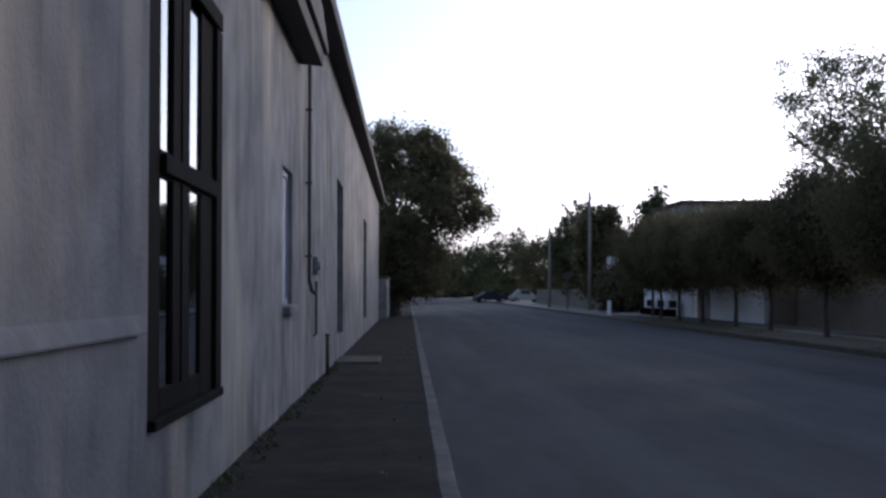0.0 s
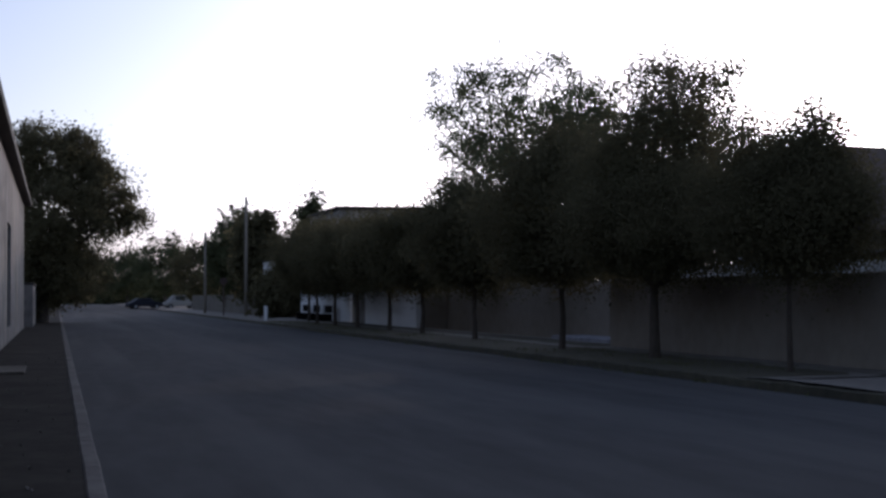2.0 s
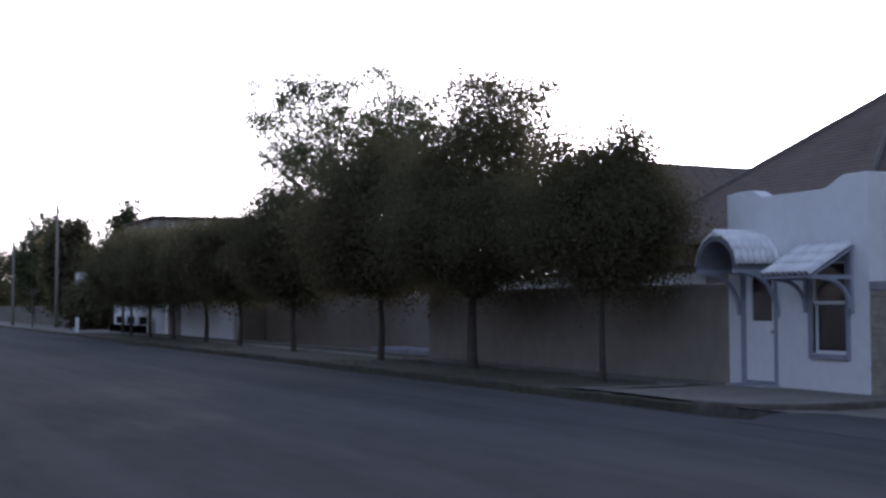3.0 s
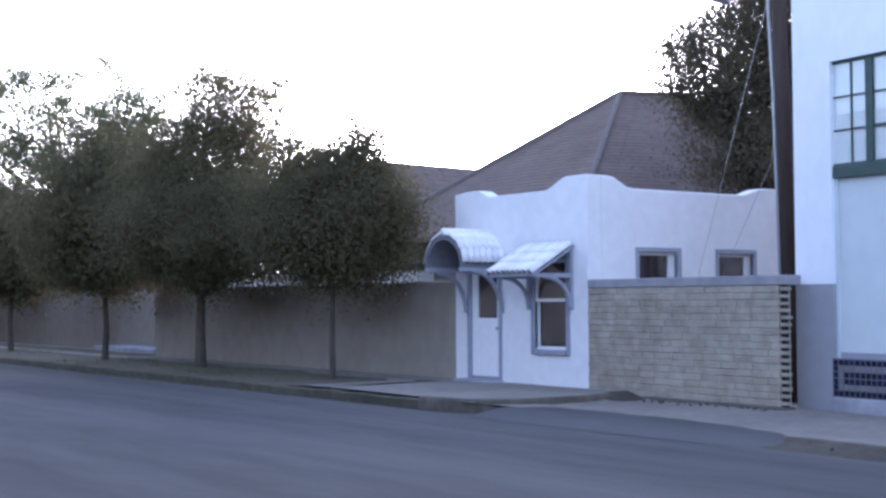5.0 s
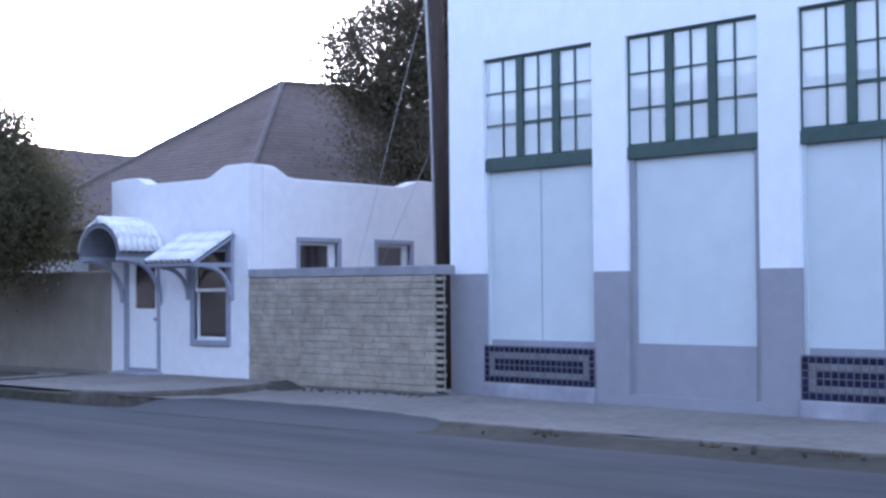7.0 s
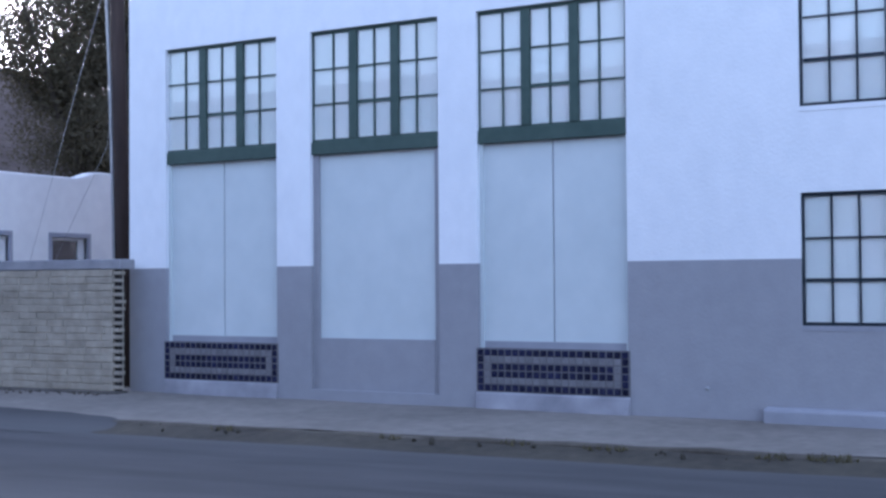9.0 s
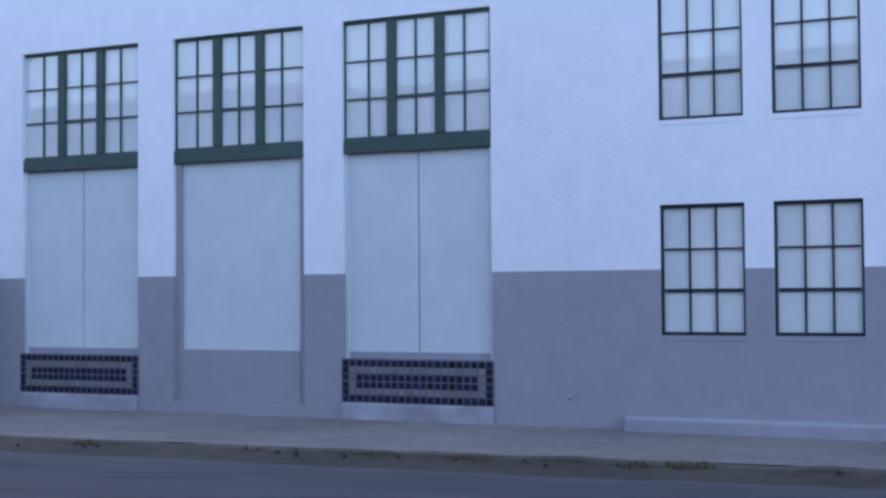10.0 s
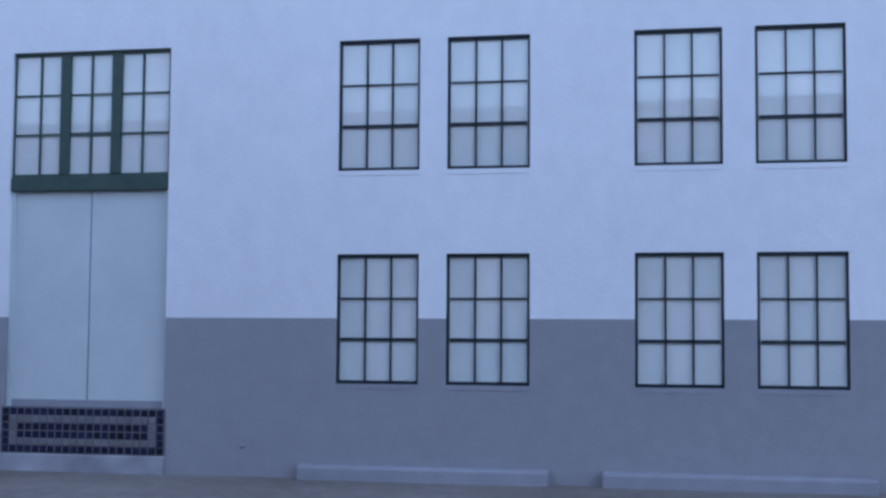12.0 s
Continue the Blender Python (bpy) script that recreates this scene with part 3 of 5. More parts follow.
# ---- taller stucco hall beyond it ----
hall = thing("stucco_hall", "tall weathered stucco hall with narrow dark doors", "building")
D3, D4 = (28.9, 31.6, 0.62, 4.05), (45.8, 49.3, 0.62, 4.1)
HALL_END = 69.0
part("wall", wall(19.6, HALL_END, -0.1, 6.2, [D3, D4], along_y, WX, WX - 0.4), STUCCO_OLD, hall, bevel=0.012)
part("end_wall", boxed((-9.0, WX - 0.4, HALL_END - 0.4, HALL_END, -0.1, 6.2), (-9.0, WX - 0.4, 19.6, 20.0, 3, 6.2), (-9.4, -9.0, 19.6, HALL_END, -0.1, 6.2)), STUCCO_OLD, hall)
for y0, y1, z0, z1 in (D3, D4):
    opening = part("door", boxed((WX - 0.25, WX - 0.18, y0, y0 + 0.12, z0, z1), (WX - 0.25, WX - 0.18, y1 - 0.12, y1, z0, z1), (WX - 0.25, WX - 0.18, y0 + 0.12, y1 - 0.12, z1 - 0.15, z1), (WX - 0.25, WX - 0.18, y0 + 0.12, y1 - 0.12, z0, z0 + 0.2)), TIMBER_DARK, hall, "tall dark timber door", bevel=0.008)
    for a in range(4):
        w = (y1 - y0 - 0.24) / 4
        part("plank", boxed(WX - 0.24, WX - 0.20, y0 + 0.12 + a * w + 0.006, y0 + 0.12 + (a + 1) * w - 0.006, z0 + 0.2, z1 - 0.15), TIMBER_DARK, opening)
part("eave", prism([(WX - 0.3, 6.2), (WX + 0.34, 6.12), (WX + 0.36, 6.34), (WX - 0.3, 6.55)], lambda u, v, d: (u, d, v), 19.9, HALL_END + 0.5), ROOF_DARK, hall, bevel=0.01)
part("roof", prism([(WX - 0.3, 6.55), (-5.4, 8.0), (-9.6, 6.4), (-9.6, 6.2), (WX - 0.3, 6.2)], lambda u, v, d: (u, d, v), 19.8, HALL_END + 0.5), SHINGLE, hall)

downspout = thing("downspout", "thin dark metal downspout on the stucco wall", "downspout")
part("pipe", tube(bmesh.new(), [(WX + 0.06, 20.0, 5.15), (WX + 0.06, 20.0, 1.75), (WX + 0.10, 20.0, 1.6), (WX + 0.16, 20.0, 1.55)], [0.028] * 4, 10), RUST_PIPE, downspout, smooth=True)
for z in (2.1, 3.2, 4.3):
    part("bracket", boxed(WX, WX + 0.1, 19.96, 20.04, z, z + 0.03), RUST_PIPE, downspout)
meter = thing("meter_box", "small grey electric meter box on the stucco wall", "meter box")
part("body", boxed(WX, WX + 0.08, 21.55, 21.8, 1.85, 2.15), STUCCO_OLD, meter, bevel=0.02)
part("dial", tube(bmesh.new(), [(WX + 0.08, 21.67, 2.0), (WX + 0.13, 21.67, 2.0)], [0.07, 0.06], 14), METAL_GREY, meter, smooth=True)
part("conduit", tube(bmesh.new(), [(WX + 0.05, 21.67, 1.75), (WX + 0.05, 21.67, 0.9), (WX - 0.02, 21.67, 0.85)], [0.02] * 3), RUST_PIPE, meter)
post = thing("pipe_post", "short rusty pipe standing by the wall base", "pipe")
part("pipe", tube(bmesh.new(), [(WX + 0.08, 24.2, 0.0), (WX + 0.08, 24.2, 0.78)], [0.035, 0.035], 10), RUST_PIPE, post, smooth=True)
part("cap", tube(bmesh.new(), [(WX + 0.08, 24.2, 0.78), (WX + 0.08, 24.2, 0.82)], [0.045, 0.04], 10), RUST_PIPE, post)
step_slab = finish("door_slab", boxed(WX, -0.6, 27.9, 30.4, -0.05, 0.125), KERB_DIRTY, bevel=0.03)
tagged(step_slab, "pale concrete slab before the tall door", "step")
garden_wall = thing("garden_wall", "low grey wall at the end of the stucco hall", "wall")
part("wall", boxed(-1.9, -1.15, 72, 84, -0.1, 2.25), STUCCO_OLD, garden_wall, bevel=0.05)
part("coping", boxed(-1.95, -1.1, 71.95, 84.05, 2.25, 2.36), PALE_CONCRETE, garden_wall, bevel=0.02)

# ---- white building with steel windows ----
FX = 14.0
warehouse = thing("white_building", "white painted building with a grey dado and gridded windows", "building", pose(0, 0, 0, 0, 0, -4))
BAYS = [(10.79, 12.72), (8.31, 10.24), (5.84, 7.77)]
GLAZING = [(10.72, 12.80), (8.26, 10.30), (5.80, 7.83)]
SMALL = [(2.97, 3.88), (1.77, 2.67), (-0.24, 0.67), (-1.48, -0.57)]
LOWZ, HIGHZ = (1.105, 2.505), (3.415, 4.855)
DADO, TOP = 1.81, 8.2
holes = [(a, b, 0.22, 4.85) for a, b in BAYS] + [(a, b, *z) for a, b in SMALL for z in (LOWZ, HIGHZ)]
part("wall", wall(-16, 13.40, DADO, TOP, holes, along_y, FX, FX + 0.35), FACADE_WHITE, warehouse)
part("dado", wall(-16, 13.40, -0.15, DADO, holes, along_y, FX, FX + 0.35), FACADE_GREY, warehouse, "grey painted lower wall")
# out of view; grey is chosen to weaken light bounced onto the small house
part("side_wall", boxed((FX + 0.35, 30, 13.05, 13.40, -0.15, TOP), (FX + 0.35, 30, -16, -15.65, -0.15, TOP), (29.65, 30, -15.65, 13.05, -0.15, TOP)), FACADE_GREY, warehouse, "unseen side and back walls, grey to cut bounced light")
part("roof", boxed(FX + 0.35, 29.65, -15.65, 13.05, TOP - 0.7, TOP - 0.5), ROOF_DARK, warehouse)
part("coping", boxed(FX - 0.04, FX + 0.39, -16.04, 13.44, TOP, TOP + 0.1), FACADE_WHITE, warehouse)


def glazed(owner, y0, y1, z0, z1, x, cols, rows, bar, frame_mat, bar_mat, posts=(), heavy=(), head=0.04, side=0.028):
    """A gridded window set back at x: frame, bars, one pane a cell, and a drawn shade behind."""
    win = part("window", boxed((x, x + 0.06, y0, y0 + side, z0, z1), (x, x + 0.06, y1 - side, y1, z0, z1), (x, x + 0.06, y0 + side, y1 - side, z0, z0 + 0.035), (x, x + 0.06, y0 + side, y1 - side, z1 - head, z1)), frame_mat, owner)
    ya, yb, za, zb = y0 + side, y1 - side, z0 + 0.035, z1 - head
    ys = [ya + (yb - ya) * i / cols for i in range(cols + 1)]
    zs = [za + (zb - za) * j / rows for j in range(rows + 1)]
    for i in range(1, cols):
        w = 0.058 if i in posts else bar / 2
        part("post" if i in posts else "bar", boxed(x - (0.02 if i in posts else -0.005), x + 0.03, ys[i] - w, ys[i] + w, za, zb), frame_mat if i in posts else bar_mat, win)
    for j in range(1, rows):
        for i in range(cols):
            w = bar * 0.95 if j in heavy and (not posts or i in (2, 3)) else bar / 2
            part("bar", boxed(x + 0.008, x + 0.029, ys[i] + bar / 2, ys[i + 1] - bar / 2, zs[j] - w, zs[j] + w), bar_mat, win)
    for i in range(cols):
        for j in range(rows):
            pane = part("pane", boxed(x + 0.02, x + 0.025, ys[i], ys[i + 1], zs[j], zs[j + 1]), GLASS, win)
            pane.visible_shadow = False
    part("shade", boxed(x + 0.034, x + 0.04, ya, yb, za, zb), SHADE_CLOTH, win, "white drawn shade behind the glass")
    return win


for y0, y1 in SMALL:
    for z0, z1 in (LOWZ, HIGHZ):
        win = glazed(warehouse, y0, y1, z0, z1, FX + 0.035, 3, 3, 0.020, DARK_TRIM, DARK_TRIM, heavy=(1,), head=0.04)
        part("sill", boxed(FX - 0.006, FX + 0.035, y0, y1, z0 - 0.055, z0), FACADE_WHITE if z0 > 3 else PLINTH, win)
for n, (y0, y1) in enumerate(BAYS):
    glazed(warehouse, *GLAZING[n], 3.41, 4.85, FX + 0.05, 6, 3, 0.022, GREEN_TRIM, GREEN_TRIM, posts=(2, 4), heavy=(1,), side=0.075)
    part("beam", boxed(FX + 0.02, FX + 0.2, y0, y1, 3.25, 3.41), GREEN_TRIM, warehouse, "dark green beam under the glazing", bevel=0.006)
    edge = 0.09 if n == 1 else 0.045
    bottom = 0.88
    mid = (y0 + y1) / 2
    for a, b in ((y0 + edge, y1 - edge),) if n == 1 else ((y0 + edge, mid - 0.009), (mid + 0.009, y1 - edge)):
        part("panel", boxed(FX + 0.10, FX + 0.14, a, b, bottom, 3.25), PANEL, warehouse, "pale flat panel")
    if n != 1:
        part("joint", boxed(FX + 0.118, FX + 0.139, mid - 0.009, mid + 0.009, bottom, 3.25), GREY_TRIM, warehouse)
    for a, b in ((y0, y0 + edge), (y1 - edge, y1)):
        part("jamb", boxed(FX + 0.06, FX + 0.2, a, b, 0.22 if n == 1 else 0.80, 3.25), FACADE_GREY if n == 1 else PANEL, warehouse)
    part("backing", boxed(FX + 0.2, FX + 0.26, y0, y1, 0.22, 3.41), FACADE_GREY, warehouse)
    if n == 1:
        part("apron", boxed(FX + 0.05, FX + 0.2, y0 + edge, y1 - edge, 0.22, bottom), FACADE_GREY, warehouse, "grey infill under the panel")
    else:
        # strip coloured grey for the shadow in the gap above the tiles
        part("apron", boxed(FX + 0.085, FX + 0.2, y0 + edge, y1 - edge, 0.80, bottom), PLINTH, warehouse)
        part("step", prism([(FX - 0.05, -0.05), (FX - 0.05, 0.10), (FX - 0.03, 0.26), (FX - 0.015, 0.28), (FX + 0.05, 0.284), (FX + 0.05, -0.05)], lambda u, v, d: (u, d, v), y0 - 0.02, y1 + 0.02), LEDGE, warehouse, "pale painted ledge under the tiles")

for y0, y1 in ((1.56, 4.26), (-1.72, 1.00), (-4.9, -2.3)):
    part("plinth", prism([(FX - 0.16, -0.05), (FX - 0.16, 0.215), (FX - 0.13, 0.235), (FX - 0.002, 0.245), (FX - 0.002, -0.05)], lambda u, v, d: (u, d, v), y0, y1), PLINTH, warehouse, "painted plinth block at the wall base", bevel=0.02)

part("wall_bolt", tube(bmesh.new(), [(FX + 0.002, 4.92, 0.41), (FX - 0.02, 4.92, 0.41), (FX - 0.03, 4.92, 0.41)], [0.022, 0.02, 0.01], 8), METAL_GREY, warehouse, "metal bolt head in the grey wall")

# ---- small white house ----
HX, HY, HZ = 14.45, 16.25, 0.16
house = thing("white_house", "small white stucco house with a curved parapet", "house")


def ease(a, b, x):
    k = min(max((x - a) / (b - a), 0), 1)
    return k * k * (3 - 2 * k)


def front_top(y):
    return 3.46 + 0.20 * (1 - ease(16.75, 17.35, y)) + 0.13 * ease(18.85, 19.2, y) - 0.03 * ease(19.5, 19.9, y)


def side_top(x):
    return 3.47 + 0.19 * (1 - ease(14.95, 15.45, x)) + 0.14 * ease(18.1, 18.7, x)


DOOR, WIN = (18.55, 19.48, HZ, 2.30), (16.78, 17.60, 0.78, 2.28)


def topped(us, openings, top, place, d0, d1):
    us = sorted({*us, *[c for o in openings for c in o[:2]]})
    vs = sorted({-0.1, 3.2, *[c for o in openings for c in o[2:]], 9.0})
    return slab(us, vs, lambda u, v: any(o[0] < u < o[1] and o[2] < v < o[3] for o in openings), lambda u, v, d: place(u, v if v < 9 else top(u), d), d0, d1)


SIDE = [(15.58, 16.50, 1.72, 2.41), (17.50, 18.40, 1.72, 2.41)]
part("wall", topped(spaced(HY, 19.9, 0.12), [DOOR, WIN], front_top, along_y, HX, HX + 0.3), STUCCO_WHITE, house, bevel=0.05)
part("side_wall", topped(spaced(HX + 0.3, 19.2, 0.15), SIDE, side_top, along_x, HY, HY + 0.3), STUCCO_WHITE, house, bevel=0.05)
part("back_wall", boxed((HX + 0.3, 19.2, 19.6, 19.9, -0.1, 3.3), (18.9, 19.2, HY + 0.3, 19.6, -0.1, 3.3)), STUCCO_WHITE, house)
part("roof", boxed(HX + 0.3, 18.9, HY + 0.3, 19.6, 3.0, 3.12), ROOF_DARK, house)
# near-black sheets for the darkness inside the house
part("room_shell", boxed((HX + 1.6, HX + 1.7, HY + 0.32, 19.58, 0.1, 2.95), (HX + 0.32, HX + 1.6, HY + 0.32, 19.58, 2.85, 2.95)), SHADE_BLACK, house)

door = part("door", boxed((HX + 0.03, HX + 0.07, DOOR[0] + 0.05, 18.70, HZ + 0.10, 2.22), (HX + 0.03, HX + 0.07, 19.26, DOOR[1] - 0.05, HZ + 0.10, 2.22), (HX + 0.03, HX + 0.07, 18.70, 19.26, HZ + 0.10, 1.30), (HX + 0.03, HX + 0.07, 18.70, 19.26, 2.10, 2.22)), WHITE_TRIM, house, "white door with a dark glazed upper half", bevel=0.008)
part("frame", boxed((HX - 0.02, HX + 0.2, DOOR[0] - 0.04, DOOR[0] + 0.045, HZ, 2.30), (HX - 0.02, HX + 0.2, DOOR[1] - 0.045, DOOR[1] + 0.04, HZ, 2.30), (HX - 0.02, HX + 0.2, DOOR[0] + 0.045, DOOR[1] - 0.045, 2.22, 2.30)), GREY_TRIM, door, "blue-grey painted door frame", bevel=0.006)
pane = part("pane", boxed(HX + 0.05, HX + 0.055, 18.70, 19.26, 1.30, 2.10), GLASS, door)
pane.visible_shadow = False
# added sheet in place of the dim room seen through the door glass
part("interior_sheet", boxed(HX + 0.075, HX + 0.08, 18.66, 19.30, 1.26, 2.14), BROWN_SHEET, door, "dull brown sheet added for the dim interior behind the glass")
part("kick_plate", boxed(HX + 0.01, HX + 0.16, DOOR[0] + 0.045, DOOR[1] - 0.045, HZ, HZ + 0.09), GREY_TRIM, door)
part("knob", tube(bmesh.new(), [(HX + 0.03, 18.65, 1.12), (HX + 0.0, 18.65, 1.12), (HX - 0.03, 18.65, 1.12)], [0.015, 0.03, 0.02], 10), METAL_GREY, door, smooth=True)
doorstep = finish("doorstep", boxed(HX - 0.32, HX - 0.002, 18.45, 19.58, 0.05, HZ + 0.05), LEDGE, bevel=0.02)
tagged(doorstep, "shallow pale concrete step at the white door", "step")


def sash_window(owner, y0, y1, z0, z1):
    win = part("window", boxed((HX - 0.03, HX + 0.12, y0 - 0.09, y0, z0 - 0.08, z1 + 0.06), (HX - 0.03, HX + 0.12, y1, y1 + 0.09, z0 - 0.08, z1 + 0.06), (HX - 0.03, HX + 0.12, y0, y1, z1, z1 + 0.06), (HX - 0.06, HX + 0.12, y0, y1, z0 - 0.08, z0)), GREY_TRIM, owner, "sash window in a blue-grey frame", bevel=0.006)
    mid = z0 + (z1 - z0) * 0.55
    for a, b, x in ((z0, mid + 0.02, HX + 0.05), (mid - 0.02, z1, HX + 0.012)):
        sash = part("sash", boxed((x, x + 0.035, y0, y0 + 0.05, a, b), (x, x + 0.035, y1 - 0.05, y1, a, b), (x, x + 0.035, y0 + 0.05, y1 - 0.05, a, a + 0.055), (x, x + 0.035, y0 + 0.05, y1 - 0.05, b - 0.04, b)), WHITE_TRIM, win, "white painted sash")
        p = part("pane", boxed(x + 0.015, x + 0.02, y0 + 0.05, y1 - 0.05, a + 0.055, b - 0.04), GLASS, win)
        p.visible_shadow = False
    part("interior_sheet", boxed(HX + 0.11, HX + 0.118, y0 + 0.004, y1 - 0.004, z0, z1), BROWN_SHEET, win, "dull brown sheet added for the dim interior")
    return win


sash_window(house, *WIN)
for x0, x1, z0, z1 in SIDE:
    w = part("window", boxed((x0 - 0.07, x0, HY - 0.025, HY + 0.1, z0, z1), (x1, x1 + 0.07, HY - 0.025, HY + 0.1, z0, z1), (x0 - 0.07, x1 + 0.07, HY - 0.025, HY + 0.1, z1, z1 + 0.08), (x0 - 0.07, x1 + 0.07, HY - 0.04, HY + 0.1, z0 - 0.08, z0)), GREY_TRIM, house, "small window in a blue-grey frame", bevel=0.006)
    part("sash", boxed((x0, x0 + 0.05, HY + 0.07, HY + 0.11, z0, z1), (x1 - 0.16, x1, HY + 0.07, HY + 0.11, z0, z1), (x0 + 0.05, x1 - 0.16, HY + 0.07, HY + 0.11, z1 - 0.05, z1), (x0 + 0.05, x1 - 0.16, HY + 0.07, HY + 0.11, z0, z0 + 0.05)), WHITE_TRIM, w)
    p = part("pane", boxed(x0 + 0.05, x1 - 0.16, HY + 0.09, HY + 0.095, z0 + 0.05, z1 - 0.05), GLASS, w)
    p.visible_shadow = False
    part("interior_sheet", boxed(x0 + 0.02, x1 - 0.02, HY + 0.14, HY + 0.15, z0, z1), BROWN_SHEET, w, "dull brown sheet added for the dim interior")

# vaulted canopy over the door
VC, VR, VZ, VOUT = 19.0, 0.60, 2.18, 0.92
arc = [(VC + r * math.cos(a), VZ + r * math.sin(a)) for r, order in ((VR - 0.03, range(0, 17)), (VR - 0.10, range(16, -1, -1))) for a in [math.pi * k / 16 for k in order]]
canopy = part("door_canopy", prism(arc, lambda u, v, d: (d, u, v), HX - VOUT, HX), SOFFIT_SHADE, house, "vaulted canopy with a soffit coloured dark for shade and whitewashed tiles")


def tile_mesh(name, length, r0, r1):
    bm = bmesh.new()
    rows = []
    for end, r in ((0, r0), (length, r1)):
        rows.append([[bm.verts.new((end, rr * math.cos(a), rr * math.sin(a))) for a in [math.pi * k / 6 for k in range(7)]] for rr in (r, r - 0.015)])
    for k in range(6):
        bm.faces.new([rows[0][0][k], rows[0][0][k + 1], rows[1][0][k + 1], rows[1][0][k]])
        bm.faces.new([rows[0][1][k], rows[0][1][k + 1], rows[1][1][k + 1], rows[1][1][k]])
        for e in (0, 1):
            bm.faces.new([rows[e][0][k], rows[e][0][k + 1], rows[e][1][k + 1], rows[e][1][k]])
    mesh = bpy.data.meshes.new(name)
    bmesh.ops.recalc_face_normals(bm, faces=bm.faces)
    bm.to_mesh(mesh)
    bm.free()
    mesh.materials.append(ROOF_TILE)
    mesh.polygons.foreach_set("use_smooth", [True] * len(mesh.polygons))
    return mesh


vault_tile = tile_mesh("tile", 0.27, 0.072, 0.062)
# tiles run down both sides of the vault, in columns across its depth
for col in range(7):
    x = HX - VOUT + 0.065 + col * 0.131
    for side in (1, -1):
        for k in range(4):
            a0 = math.radians(8 + 22 * k)
            y, z = VC + side * VR * math.cos(a0), VZ + VR * math.sin(a0)
            t = new("tile", vault_tile)
            t.parent = canopy
            run = Vector((0, -side * math.sin(a0 + 0.19), math.cos(a0 + 0.19)))
            out = Vector((0, side * math.cos(a0 + 0.19), math.sin(a0 + 0.19)))
            across = out.cross(run)
            m = Matrix((run, across, out)).transposed().to_4x4()
            m.translation = (x, y, z)
            t.matrix_local = m
part("ridge", tube(bmesh.new(), [(HX - VOUT - 0.01, VC, VZ + VR + 0.03), (HX, VC, VZ + VR + 0.03)], [0.075, 0.075], 12), ROOF_TILE, canopy, smooth=True)
for y in (VC - 0.52, VC + 0.52):
    curve_pts = [(HX - 0.04 - 0.62 * (1 - math.cos(a)), y, 1.40 + 0.72 * math.sin(a)) for a in [math.pi / 2 * k / 6 for k in range(7)]]
    part("bracket", tube(bmesh.new(), curve_pts + [(HX - VOUT + 0.1, y, 2.18)], [0.045] * 8, 6), GREY_TRIM, canopy, "curved blue-grey timber bracket")
    part("bearer", boxed(HX - VOUT, HX - 0.002, y - 0.045, y + 0.045, 2.12, 2.2), GREY_TRIM, canopy)

# shed awning over the window
awning = part("window_awning", prism([(HX, 2.52), (HX - 0.86, 2.04), (HX - 0.86, 2.00), (HX, 2.47)], lambda u, v, d: (u, d, v), 16.58, 17.78), GREY_TRIM, house, "small sloping awning with whitewashed clay tiles")
slope = Vector((0.86, 0, 0.48)).normalized()
awning_tile = tile_mesh("tile", 0.36, 0.078, 0.071)
for col in range(9):
    for k in range(3):
        t = new("tile", awning_tile)
        t.parent = awning
        start = Vector((HX - 0.90, 16.64 + col * 0.136, 2.05)) + slope * (0.31 * k)
        up = Vector((-slope.z, 0, slope.x))
        m = Matrix((slope, up.cross(slope), up)).transposed().to_4x4()
        m.translation = start + up * 0.004 * k
        t.matrix_local = m
for y in (16.64, 17.72):
    part("bracket", tube(bmesh.new(), [(HX - 0.05 - 0.55 * (1 - math.cos(a)), y, 1.52 + 0.48 * math.sin(a)) for a in [math.pi / 2 * k / 6 for k in range(7)]], [0.04] * 7, 6), GREY_TRIM, awning)
    part("bearer", boxed(HX - 0.84, HX - 0.002, y - 0.035, y + 0.035, 1.98, 2.05), GREY_TRIM, awning)
    part("wall_post", boxed(HX - 0.06, HX - 0.002, y - 0.04, y + 0.04, 1.45, 2.45), GREY_TRIM, awning)

# ---- hip-roofed house behind ----
hip = thing("hip_roof_house", "large house behind with a dark brown hipped shingle roof", "house")
PEAK_A, PEAK_B = Vector((26.2, 28.0, 7.5)), Vector((28.0, 27.4, 7.5))


def shingled(corners_lower, corners_upper, courses=22):
    """A roof slope as overlapping courses of shingle strips, each split in tabs."""
    bm = bmesh.new()
    (l0, l1), (u0, u1) = [tuple(map(Vector, c)) for c in (corners_lower, corners_upper)]
    normal = (l1 - l0).cross((u0 + u1) / 2 - l0).normalized()
    if normal.z < 0:
        normal = -normal
    for c in range(courses):
        a, b = c / courses, (c + 1.15) / courses
        p0, p1 = l0.lerp(u0, a) + normal * 0.018, l1.lerp(u1, a) + normal * 0.018
        q0, q1 = l0.lerp(u0, min(b, 1)) + normal * 0.01, l1.lerp(u1, min(b, 1)) + normal * 0.01
        tabs = max(1, int((p1 - p0).length / 0.6))
        for k in range(tabs):
            s, e = k / tabs, (k + 0.97) / tabs
            vs = [bm.verts.new(v) for v in (p0.lerp(p1, s), p0.lerp(p1, e), q0.lerp(q1, e), q0.lerp(q1, s))]
            bm.faces.new(vs)
            low = [bm.verts.new(v - normal * 0.015) for v in (p0.lerp(p1, s), p0.lerp(p1, e))]
            bm.faces.new([vs[0], vs[1], low[1], low[0]])
    return bm


